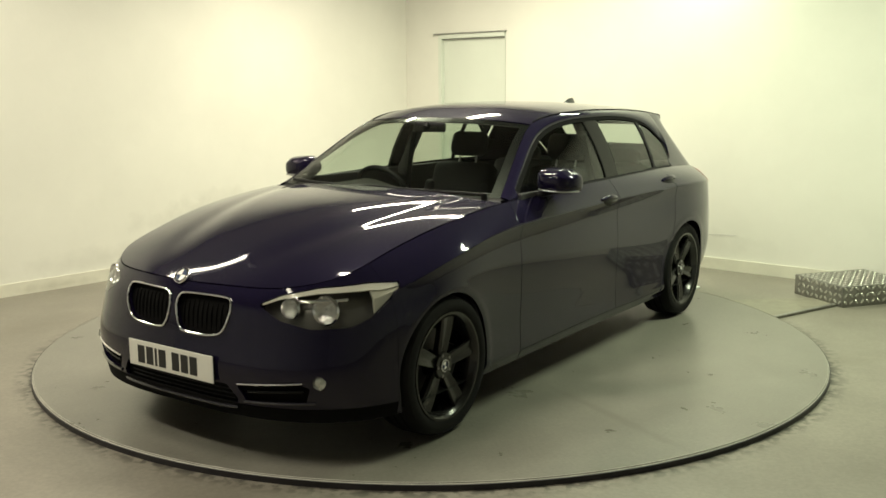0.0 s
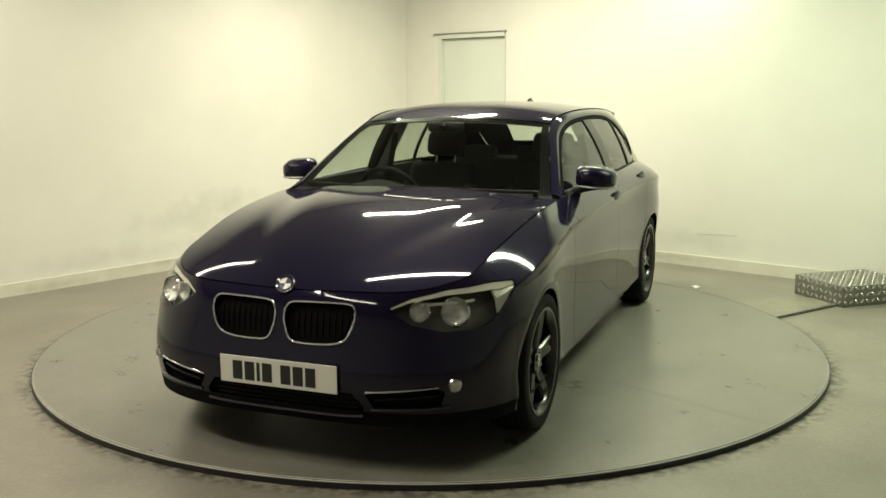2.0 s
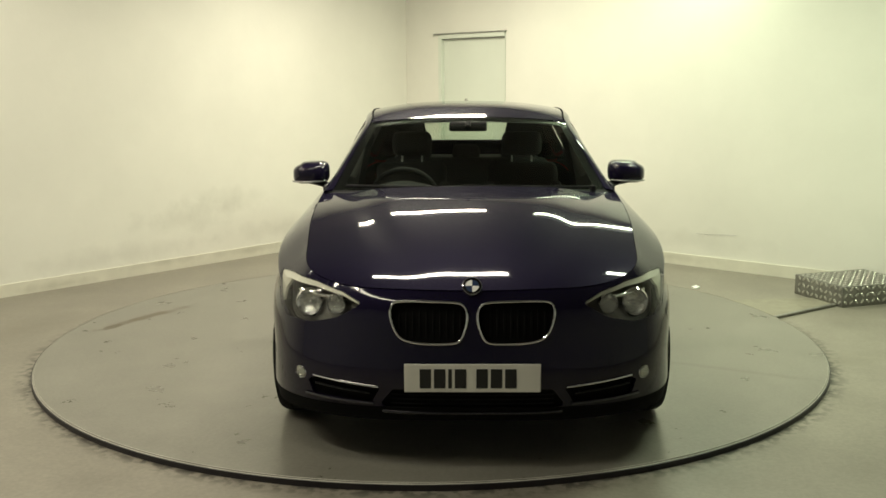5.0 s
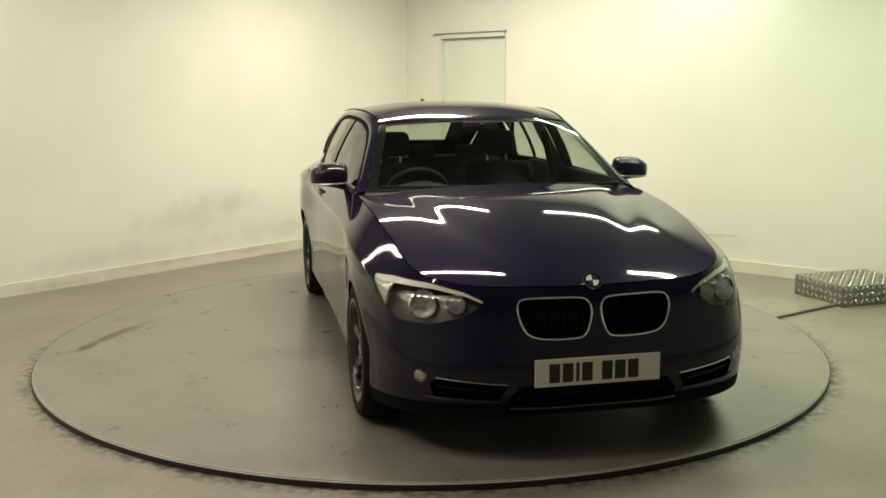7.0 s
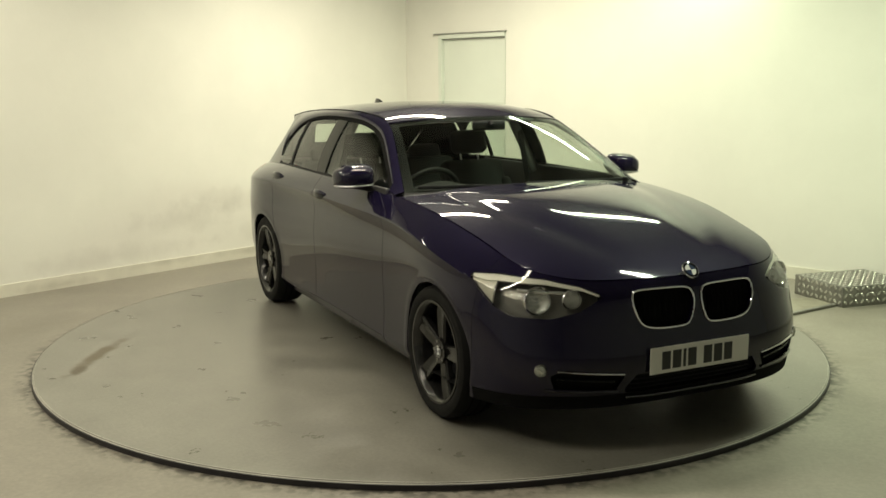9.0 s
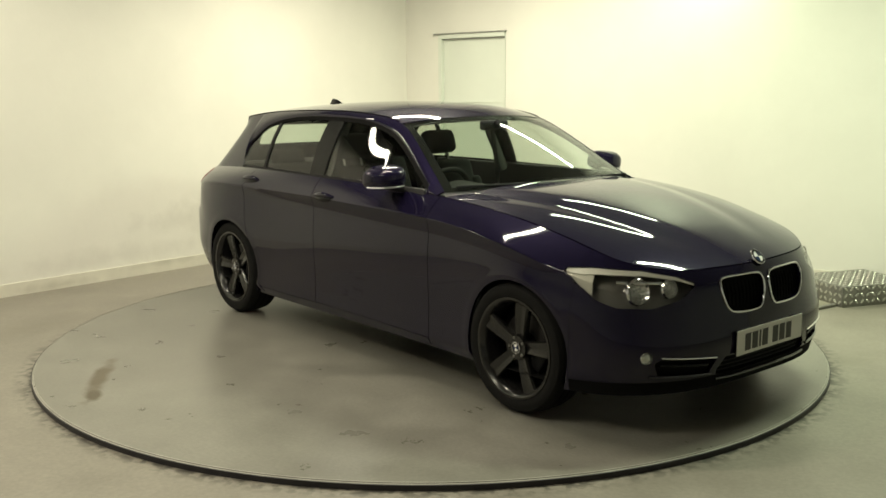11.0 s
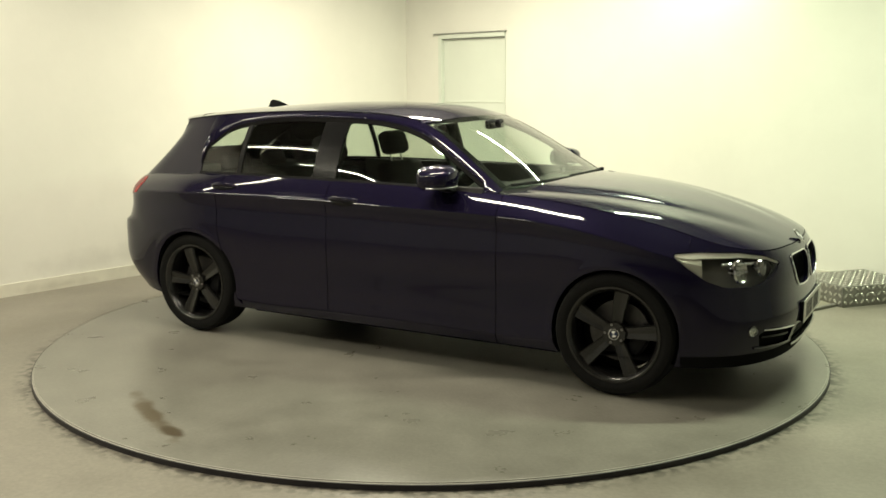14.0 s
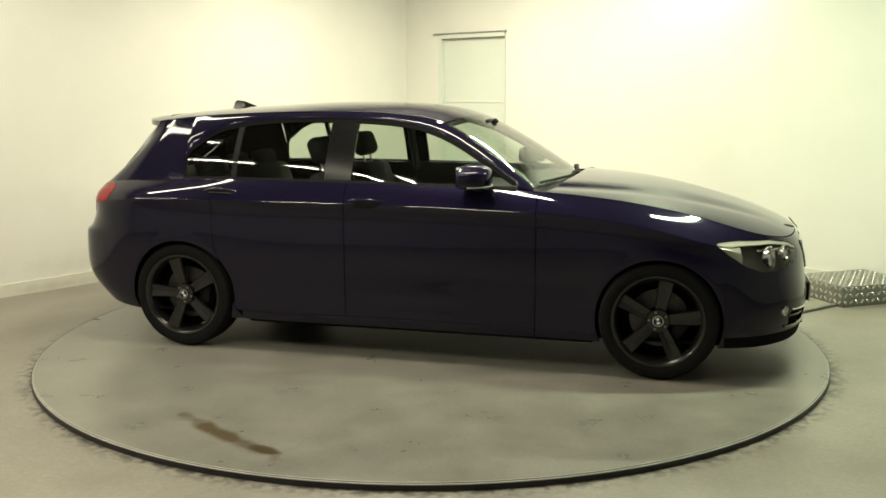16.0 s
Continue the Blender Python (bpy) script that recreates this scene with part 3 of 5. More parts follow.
# ---------- the turning table ----------
def build_table():
    root = new("turntable")
    tagged(root, "round grey motorised turntable with a black edge, low in the floor", "turntable")
    bm = bmesh.new()
    lathe(bm, [(0.002, -0.025), (DISC_R - 0.012, -0.025), (DISC_R - 0.002, -0.008), (DISC_R - 0.006, 0.0), (0.002, 0.0)], seg=256, axis="Z")
    part("deck", bm, DECK, root, "grey worn deck with a brown stain", sharp=30)
    bm = bmesh.new()
    lathe(bm, [(DISC_R - 0.02, -0.03), (DISC_R + 0.004, -0.03), (DISC_R + 0.004, -0.007), (DISC_R - 0.0015, -0.006), (DISC_R - 0.013, -0.026)], seg=256, axis="Z")
    part("edge_band", bm, RIM_EDGE, root, "black edge band", sharp=30)
    bm = bmesh.new()
    lathe(bm, [(DISC_R - 0.010, 0.0002), (DISC_R - 0.0015, -0.0065), (DISC_R - 0.0012, -0.0055), (DISC_R - 0.010, 0.0014)], seg=256, axis="Z")
    part("edge_strip", bm, EDGE_GREY, root, "bright worn metal edge")
    return root


TABLE = build_table()


# ---------- the car ----------
CAR = new("car")
tagged(CAR, "dark navy five-door hatchback with black alloy wheels, parked on the turntable", "car")

T_ROW = body(SS, np.ones_like(SS))
YT = lambda x: np.interp(-x, -T_ROW[:, 0], T_ROW[:, 1])
ZT = lambda x: np.interp(-x, -T_ROW[:, 0], T_ROW[:, 2])
R_X = [0.64, 0.8, 1.0, 1.2, 1.4, 1.8, 2.3, 2.7, 3.0]
RY_F = cubic(R_X, [0.715, 0.668, 0.607, 0.560, 0.568, 0.590, 0.586, 0.566, 0.545])
RZ_F = cubic(R_X, [0.945, 1.050, 1.177, 1.280, 1.322, 1.343, 1.335, 1.313, 1.283])
RY = lambda x: RY_F(-np.asarray(x))
RZ = lambda x: RZ_F(-np.asarray(x))
DLO_F = cubic([0.745, 0.955, 1.16, 1.43, 1.75, 1.95, 2.2, 2.43, 2.56, 2.66], [0.970, 1.095, 1.207, 1.282, 1.302, 1.304, 1.295, 1.265, 1.222, 1.15])


def dlo_top(x):
    """The upper edge of the side windows, which drops round the rear corner."""
    x = -np.asarray(x, float)
    d = DLO_F(np.clip(x, 0.745, 2.66))
    t = np.clip((x - 2.66) / 0.055, 0, 1)
    return d - (1 - np.sqrt(np.clip(1 - t * t, 0, 1))) * 0.135


def side_pt(x, z, out=0.0):
    yt, zt, yr, zr = YT(x), ZT(x), RY(x), RZ(x)
    t = np.clip((z - zt) / np.maximum(zr - zt, 0.01), 0, 1.2)
    y = yt + (yr - yt) * t + 0.022 * 4 * t * (1 - t) * np.clip((zr - zt) / 0.3, 0, 1) + out
    return np.stack([x + 0 * y, y, z + 0 * y], -1)


def side_patch(x0, x1, lo, hi, n=30, m=10, out=0.0):
    X = np.linspace(x0, x1, n)[:, None].repeat(m, 1)
    t = np.linspace(0, 1, m)[None, :]
    Z = lo(X) + (np.maximum(hi(X), lo(X) + 0.002) - lo(X)) * t
    return side_pt(X, Z, out)


def both(name, P, material, parent=None, keep=None, fold=0.012, label="", out=0.0):
    for sd in (1, -1):
        part(name, skin(P, keep, fold, side=sd, out=out), material, parent or CAR, label)


# headlight, grille and intake outlines
HL = []
for kind, a, z in (("f", 0.445, 0.650), ("f", 0.51, 0.680), ("f", 0.625, 0.706), ("s", 0.375, 0.714), ("s", 0.275, 0.708), ("s", 0.335, 0.658), ("s", 0.42, 0.602), ("s", 0.50, 0.572), ("f", 0.64, 0.570), ("f", 0.53, 0.600)):
    HL.append((float((sv_front(a, z) if kind == "f" else sv_side(a, z))[0]), z))
HL_CUT = cut_sz(HL, 0.008)
K_KNOTS = [(0.020, 0.600), (0.030, 0.646), (0.068, 0.661), (0.17, 0.664), (0.272, 0.663), (0.311, 0.648), (0.315, 0.605), (0.294, 0.548), (0.252, 0.516), (0.17, 0.506), (0.088, 0.507), (0.043, 0.527)]
_k = np.arange(-3, len(K_KNOTS) + 4)
KIDNEY = cubic(_k, np.array([K_KNOTS[i % len(K_KNOTS)] for i in _k]))(np.arange(0, len(K_KNOTS), 0.2)).tolist()
K_R = 0.0
K_CUT = cut_front(KIDNEY, K_R)
MID_INTAKE = [(0.0, 0.318), (0.305, 0.318), (0.350, 0.262), (0.30, 0.246), (0.0, 0.242)]
SIDE_INTAKE = [(0.372, 0.326), (0.60, 0.352), (0.642, 0.33), (0.625, 0.280), (0.405, 0.268)]
MI_CUT, SI_CUT = cut_front(MID_INTAKE, 0.008), cut_front(SIDE_INTAKE, 0.010)
TL = [(S_END - d, z) for d, z in ((0.965, 0.895), (0.92, 0.918), (0.50, 0.900), (0.50, 0.765), (0.74, 0.765), (0.80, 0.825), (0.955, 0.845))]
TL_CUT = cut_sz(TL, 0.012)
GAP = 0.0022


def rear_door_edge(v):
    z = 0.18 + 0.8 * v
    x = -2.475 if z > 0.62 else -2.475 + 0.16 * ((0.62 - z) / 0.42) ** 1.3
    return float(s_at_x(x, v))


def at_x(x, g=0.0):
    return lambda v: float(s_at_x(x, v)) + g


def build_shell():
    nose = at_x(0.325, -0.0009)
    P, keep = patch(body, 0.0, nose, 0.07, 1.0, 110, 80, [HL_CUT, K_CUT, MI_CUT, SI_CUT, cut_arch()])
    part("front_bumper", skin(P, keep, 0.018, join=True), PAINT, CAR, "navy front bumper with two grille openings")
    P, keep = patch(body, 0.0, nose, 0.0, 0.067, 110, 8, [cut_arch()])
    part("front_valance", skin(P, keep, 0.01, join=True), VOID, CAR, "black plastic valance under the bumper")
    P, keep = patch(body, at_x(0.325, 0.0009), at_x(-0.632, -GAP), 0.0, 0.998, 70, 110, [HL_CUT, cut_arch()])
    both("front_wing", P, PAINT, keep=keep)
    P, keep = patch(body, at_x(-0.632, GAP), at_x(-1.69, -GAP), 0.10, 0.998, 60, 100)
    both("front_door", P, PAINT)
    P, keep = patch(body, at_x(-1.69, GAP), lambda v: rear_door_edge(v) - GAP, 0.10, 0.998, 60, 100, [cut_arch(0.012)])
    both("rear_door", P, PAINT, keep=keep)
    P, keep = patch(body, lambda v: rear_door_edge(v) + GAP, S_END - 0.56, 0.0, 0.998, 70, 110, [cut_arch(), TL_CUT])
    both("rear_wing", P, PAINT, keep=keep)
    P, keep = patch(body, at_x(-0.637), at_x(-2.318), 0.0, 0.096, 60, 8)
    both("sill", P, PAINT, keep=keep)
    P, keep = patch(body, S_END - 0.56 + 2 * GAP, S_END, 0.0, 0.55, 40, 30)
    part("rear_bumper", skin(P, keep, 0.015, join=True), PAINT, CAR)
    P, keep = patch(body, S_END - 0.56 + 2 * GAP, S_END, 0.555, 1.0, 40, 30, [TL_CUT])
    part("tailgate", skin(P, keep, 0.015, join=True), PAINT, CAR)
    # dark inner shell behind the gaps
    inner = lambda s, v: body(s, v) - normal_at(s, v) * 0.022
    P, keep = patch(inner, 0.0, S_END, 0.02, 0.985, 220, 40, [HL_CUT, cut_arch(0.004)])
    part("inner_shell", skin(P, keep, 0.0, join=True), VOID, CAR)
    # bottom tray and arch liners
    P = np.stack([np.stack([b * np.array([1, k, 1]) + np.array([0, 0, 0.015]) for k in np.linspace(0, 1, 6)]) for b in body(np.linspace(0.1, S_END - 0.1, 60), np.zeros(60))])
    bm = skin(P, None, 0.0, join=True)
    part("floor_pan", bm, VOID, CAR)
    # unseen tray boxes added to block light and deepen the shade under the car
    part("undertray_blocker", box(bmesh.new(), (-1.345, 0, 0.165), (2.02, 1.42, 0.07), 0.02, 2), VOID, CAR)
    part("undertray_blocker", box(bmesh.new(), (0.05, 0, 0.175), (0.72, 1.08, 0.07), 0.02, 2), VOID, CAR)
    part("undertray_blocker", box(bmesh.new(), (-2.75, 0, 0.185), (0.74, 1.08, 0.07), 0.02, 2), VOID, CAR)
    for ax in (0.0, -2.69):
        for sd in (1, -1):
            bm = bmesh.new()
            rows = []
            for k in range(25):
                a = radians(-4 + 188 * k / 24)
                rows.append([bm.verts.new((ax + r * math.cos(a), sd * y, 0.305 + r * math.sin(a))) for r, y in ((0.34, 0.80), (0.345, 0.56), (0.1, 0.55))])
            for i in range(24):
                for j in range(2):
                    bm.faces.new((rows[i][j], rows[i + 1][j], rows[i + 1][j + 1], rows[i][j + 1]))
            part("wheel_arch_liner", bm, VOID, CAR)


build_shell()


HOOD_Z = cubic([-0.695, -0.64, -0.5, -0.2, 0.1, 0.505], [0.700, 0.7275, 0.785, 0.878, 0.9405, 0.975])


def hood_pts(U, W):
    s3, s6 = KN[3], float(s_at_x(-0.60, 1.0))
    E = body(s3 + (s6 - s3) * U, np.ones_like(U))
    xc = 0.695 + (-0.505 - 0.695) * U
    zc = HOOD_Z(-xc)
    k = 3.4 + (2.2 - 3.4) * smoothstep(U * 1.6)
    b = W ** k
    x, z, y = (1 - b) * xc + b * E[..., 0], (1 - b) * zc + b * E[..., 2], W * E[..., 1]
    ring = body(np.linspace(0, s3, 200), np.ones(200))
    tx, tz = np.interp(W * 0.655, ring[:, 1], ring[:, 0]), np.interp(W * 0.655, ring[:, 1], ring[:, 2])
    b0 = W ** 3.4
    f = (1 - U) ** 6
    x = x + f * (tx - ((1 - b0) * 0.695 + b0 * 0.47))
    z = z + f * (tz - ((1 - b0) * 0.70 + b0 * 0.742))
    yc = 0.13 + 0.40 * U ** 0.9
    ridge = (0.003 + 0.010 * U) * (1 - smoothstep((y - yc + 0.10) / 0.20)) * smoothstep(U / 0.25) * (1 - 0.3 * U)
    z = z + ridge - 0.006 * smoothstep(U / 0.4) * np.exp(-((y - yc - 0.09) / 0.08) ** 2) * (1 - W ** 6)
    return np.stack([x, y, z + 0.002], -1)


def build_hood():
    U, W = np.meshgrid(np.linspace(0.004, 1, 70), np.linspace(0, 0.996, 60), indexing="ij")
    part("bonnet", skin(hood_pts(U, W), None, 0.014, join=True, ref=(0, 0, 0)), PAINT, CAR, "navy bonnet with two raised creases")


build_hood()


def ws_pts(U, W, out=0.0):
    """Windscreen: U from the bottom up, W from the middle to the pillar."""
    cz = np.interp(U, [0, 1], [0.958, 1.318]) + 0.022 * 4 * U * (1 - U)
    cx = -0.548 - 0.585 * U
    ex = -0.655 - 0.555 * U
    b = W ** 2.2
    return np.stack([(1 - b) * cx + b * ex, W * (RY(ex) - 0.004), (1 - b) * cz + b * (RZ(ex) - 0.002) + out], -1)


ROOF_C = cubic([1.133, 1.3, 1.6, 1.9, 2.3, 2.8, 3.15, 3.30], [1.314, 1.360, 1.389, 1.395, 1.383, 1.350, 1.309, 1.286])


def roof_pts(U, W):
    xc, xe = -1.136 + (-3.225 + 1.136) * U, -1.214 + (-2.965 + 1.214) * U
    b = W ** 2.6
    return np.stack([(1 - b) * xc + b * xe, W * RY(xe), (1 - b) * ROOF_C(-xc) + b * RZ(xe)], -1)


def build_greenhouse():
    U, W = np.meshgrid(np.linspace(0.0, 0.995, 40), np.linspace(0, 1, 40), indexing="ij")
    P = ws_pts(U, W)
    part("windscreen", skin(P, None, 0.0, join=True), GLASS, CAR, "clear curved windscreen")
    # black ceramic band round the screen
    for nm, (u0, u1, w0, w1) in (("screen_band", (0.93, 0.995, 0, 0.93)), ("screen_band", (0.0, 0.06, 0, 0.93))):
        U2, W2 = np.meshgrid(np.linspace(u0, u1, 6), np.linspace(w0, w1, 30), indexing="ij")
        part(nm, skin(ws_pts(U2, W2, -0.004), None, 0.002, join=True), GLOSS_BLACK, CAR)
    U2, W2 = np.meshgrid(np.linspace(0, 0.995, 30), np.linspace(0.93, 0.998, 5), indexing="ij")
    both("screen_band", ws_pts(U2, W2, -0.004), GLOSS_BLACK, fold=0.002)
    U, W = np.meshgrid(np.linspace(0, 1, 70), np.linspace(0, 1, 40), indexing="ij")
    part("roof", skin(roof_pts(U, W), None, 0.02, join=True), PAINT, CAR, "navy roof skin")
    lin = roof_pts(U, W * 0.97) - np.array([0, 0, 0.03])
    part("headliner", skin(lin, None, 0.0, join=True), LINER, CAR)
    # pillars and window frames
    top = lambda x: RZ(x)
    fr = lambda x: np.where(x > -0.745, ZT(x) + 0.001, dlo_top(np.minimum(x, -0.745)) + 0.004)
    P = side_patch(-0.66, -2.716, fr, top, 150, 12)
    P[..., 1] += 0.013 * 4 * (np.linspace(0, 1, 12) * (1 - np.linspace(0, 1, 12)))[None, :]
    both("window_frame", P, PAINT, fold=0.01)
    k = np.linspace(0, 1, 30)[:, None]
    s0, s1 = float(s_at_x(-2.713, 1.0)), S_END - 0.56
    lo = body(s0 + (s1 - s0) * k[:, 0], np.ones(30))
    xr = -2.713 + (-2.965 + 2.713) * k[:, 0]
    hi = np.stack([xr, RY(xr), RZ(xr)], -1)
    t = np.linspace(0, 1, 16)[None, :, None]
    P = lo[:, None] * (1 - t) + hi[:, None] * t
    P[..., 1] += 0.004 * 4 * (t * (1 - t))[..., 0]
    P[..., 0] += 0.02 * 4 * (t * (1 - t))[..., 0] * k
    both("rear_pillar", P, PAINT, fold=0.012)
    bot = lambda x: ZT(x) + 0.010
    tp = lambda x: dlo_top(x)
    both("front_door_glass", side_patch(-0.755, -1.672, bot, tp, 50, 14, -0.006), GLASS, fold=0.0)
    both("rear_door_glass", side_patch(-1.822, -2.372, bot, tp, 36, 14, -0.006), GLASS_REAR, fold=0.0)
    both("quarter_glass", side_patch(-2.396, -2.712, bot, tp, 40, 14, -0.006), GLASS_REAR, fold=0.0)
    both("door_pillar_trim", side_patch(-1.668, -1.826, bot, tp, 8, 14, 0.001), GLOSS_BLACK, fold=0.02)
    both("window_divider", side_patch(-2.368, -2.400, bot, tp, 4, 14, 0.001), BLACK, fold=0.012)
    both("belt_seal", side_patch(-0.735, -2.715, lambda x: ZT(x) - 0.004, lambda x: ZT(x) + 0.012, 80, 3, 0.002), BLACK, fold=0.01)
    both("window_seal", side_patch(-0.755, -2.713, lambda x: np.maximum(dlo_top(x) - 0.014, ZT(x) + 0.006), lambda x: dlo_top(x) + 0.006, 150, 3, 0.0015), VOID, fold=0.008)
    # tailgate glass
    top_e = roof_pts(np.ones(24), np.linspace(0, 1, 24)) + np.array([0.05, 0, -0.02])
    bot_e = body(np.linspace(S_END, S_END - 0.56, 24), np.ones(24))
    t = np.linspace(0, 1, 20)[:, None, None]
    P = bot_e[None] * (1 - t) + top_e[None] * t
    P[..., 0] -= 0.03 * 4 * (t * (1 - t))[..., 0]
    kk = np.ones((19, 23), bool)
    kk[8:16, 0:14] = False
    part("tailgate_frame", skin(P, kk, 0.012, join=True), PAINT, CAR)
    part("rear_screen", skin(P[7:17, 0:15] + np.array([0.006, 0, 0]), None, 0, join=True), GLASS_REAR, CAR, "tinted rear screen")
    # spoiler lip over the rear screen
    W = np.linspace(0, 1, 24)
    a = roof_pts(np.full(24, 0.93), W) + np.array([0, 0, 0.003])
    b = roof_pts(np.ones(24), W) + np.array([-0.008, 0, 0.002])
    c = b + np.array([0.0, 0, -0.03])
    d = a + np.array([-0.02, 0, -0.045])
    part("roof_spoiler", skin(np.stack([a, (a + b) / 2 + np.array([0, 0, 0.004]), b, c, d]), None, 0, join=True), PAINT, CAR)
    for sd in (1, -1):
        xs = np.linspace(-1.24, -2.95, 40)
        part("roof_moulding", tube(bmesh.new(), [(x, sd * (float(RY(x)) - 0.008), float(RZ(x)) + 0.003) for x in xs], 0.006, seg=8, flat=0.7), VOID, CAR, "black roof moulding")
    # shark-fin aerial
    bm = bmesh.new()
    for sd in (-1, 1):
        rows = []
        for xx, zz, ww in ((-2.59, 0.0, 0.012), (-2.64, 0.022, 0.018), (-2.685, 0.042, 0.016), (-2.735, 0.052, 0.012), (-2.752, 0.042, 0.012), (-2.762, 0.0, 0.02)):
            zb = float(ROOF_C(-xx)) - 0.004
            rows.append([bm.verts.new((xx, sd * (ww + 0.022 * (1 if zz > 0 else 0.4)), zb)), bm.verts.new((xx, sd * ww, zb + zz * 0.6)), bm.verts.new((xx, sd * 0.003, zb + zz + 0.002))])
        for i in range(5):
            for j in range(2):
                bm.faces.new((rows[i][j], rows[i + 1][j], rows[i + 1][j + 1], rows[i][j + 1]))
    part("aerial_fin", bm, GLOSS_BLACK, CAR, "small shark-fin aerial")


build_greenhouse()


# wheels
def build_wheels():
    root = new("wheel")
    root.parent = CAR
    R = 0.305
    prof = [(0.232, -0.012), (0.245, -0.004), (0.268, 0.0), (0.288, -0.006), (0.299, -0.022), (0.304, -0.05), (R, -0.10), (0.304, -0.16), (0.298, -0.19), (0.285, -0.204), (0.25, -0.205), (0.228, -0.195), (0.224, -0.10)]
    tyre = part("tyre", lathe(bmesh.new(), prof, 72), RUBBER, root, "black low-profile tyre")
    bm = bmesh.new()
    for k in range(3):
        y = -0.06 - 0.042 * k
        lathe(bm, [(R + 0.0006, y), (R + 0.0006, y - 0.008), (R - 0.004, y - 0.008), (R - 0.004, y)], 72)
    part("tread_groove", bm, VOID, root)
    part("rim_barrel", lathe(bmesh.new(), [(0.236, -0.004), (0.238, -0.012), (0.226, -0.02), (0.215, -0.05), (0.212, -0.16), (0.222, -0.19), (0.205, -0.19), (0.203, -0.05), (0.214, -0.014), (0.226, -0.004)], 72), RIM, root, "satin black rim")
    # five broad spokes, each with a groove down its middle
    for k in range(5):
        bm = bmesh.new()
        rows = []
        for i in range(9):
            t = i / 8
            r = 0.045 + t * 0.177
            hw = 0.028 + 0.015 * t
            y = -0.040 + 0.022 * math.sin(t * math.pi * 0.5) - 0.004 * t
            rows.append([bm.verts.new(q) for q in ((r, y - 0.04, -hw * 0.8), (r, y - 0.010, -hw), (r, y, -hw * 0.84), (r, y - 0.001, -hw * 0.66), (r, y - 0.007, -hw * 0.08),
                                                  (r, y - 0.007, hw * 0.08), (r, y - 0.001, hw * 0.66), (r, y, hw * 0.84), (r, y - 0.010, hw), (r, y - 0.04, hw * 0.8))])
        for i in range(8):
            for j in range(10):
                bm.faces.new((rows[i][j], rows[i + 1][j], rows[i + 1][(j + 1) % 10], rows[i][(j + 1) % 10]))
        bm.faces.new(rows[0])
        bm.faces.new(rows[-1][::-1])
        bmesh.ops.recalc_face_normals(bm, faces=bm.faces[:])
        bmesh.ops.rotate(bm, verts=bm.verts[:], cent=(0, 0, 0), matrix=Matrix.Rotation(radians(72 * k + 5), 3, "Y"))
        part("spoke", bm, RIM, root)
    bm = cyl(bmesh.new(), (0, -0.055, 0), 0.056, 0.05, "Y", 40, 0.05)
    part("hub", bm, RIM, root)
    part("badge_ring", lathe(bmesh.new(), [(0.025, -0.024), (0.0275, -0.024), (0.0275, -0.034), (0.0235, -0.034)], 32), CHROME, root)
    badge(root, Matrix.Translation((0, -0.026, 0)) @ Matrix.Rotation(radians(-90), 4, "X"), 0.0235)
    for k in range(5):
        a = radians(72 * k + 41)
        part("wheel_bolt", cyl(bmesh.new(), (0.046 * math.cos(a), -0.033, 0.046 * math.sin(a)), 0.0065, 0.014, "Y", 6), STEEL, root)
    part("brake_disc", lathe(bmesh.new(), [(0.06, -0.105), (0.15, -0.105), (0.15, -0.125), (0.06, -0.125)], 48), IRON, root)
    bm = box(bmesh.new(), (-0.11, -0.10, 0.04), (0.07, 0.07, 0.16), 0.015)
    part("brake_caliper", bm, BLACK, root)
    part("dust_plate", cyl(bmesh.new(), (0, -0.15, 0), 0.2, 0.006, "Y", 40), VOID, root)
    root.matrix_basis = pose(0, 0.868, 0.305, 0, -30, 0)
    copy_thing(root, pose(0, -0.868, 0.305, 0, -33, 180))
    copy_thing(root, pose(-2.69, 0.872, 0.305, 0, 14, 0))
    copy_thing(root, pose(-2.69, -0.872, 0.305, 0, -9, 180))


def badge(parent, m, r, own=False):
    """A round emblem in quarters, lying in its own xy plane; own: its rim carries the rest."""
    rim = part("badge" if own else "badge_rim", lathe(bmesh.new(), [(r * 0.95, 0.002), (r, 0.0015), (r * 1.04, -0.004), (r * 0.93, -0.004)], 32, "Z"), CHROME, parent, m=m)
    if own:
        parent, m = rim, None
    for k in range(4):
        bm = bmesh.new()
        vs = [bm.verts.new((0, 0, 0.002))] + [bm.verts.new((r * 0.7 * math.cos(radians(90 * k + 9 * i)), r * 0.7 * math.sin(radians(90 * k + 9 * i)), 0.001)) for i in range(11)]
        for i in range(10):
            bm.faces.new((vs[0], vs[i + 1], vs[i + 2]))
        part("badge_quarter", bm, BADGE_WHITE if k % 2 else BLUE, parent, m=m)
    bm = bmesh.new()
    lathe(bm, [(r * 0.7, 0.0012), (r * 0.95, 0.0008), (r * 0.95, -0.003), (r * 0.7, -0.003)], 32, "Z")
    part("badge_band", bm, GLOSS_BLACK, parent, m=m)


build_wheels()


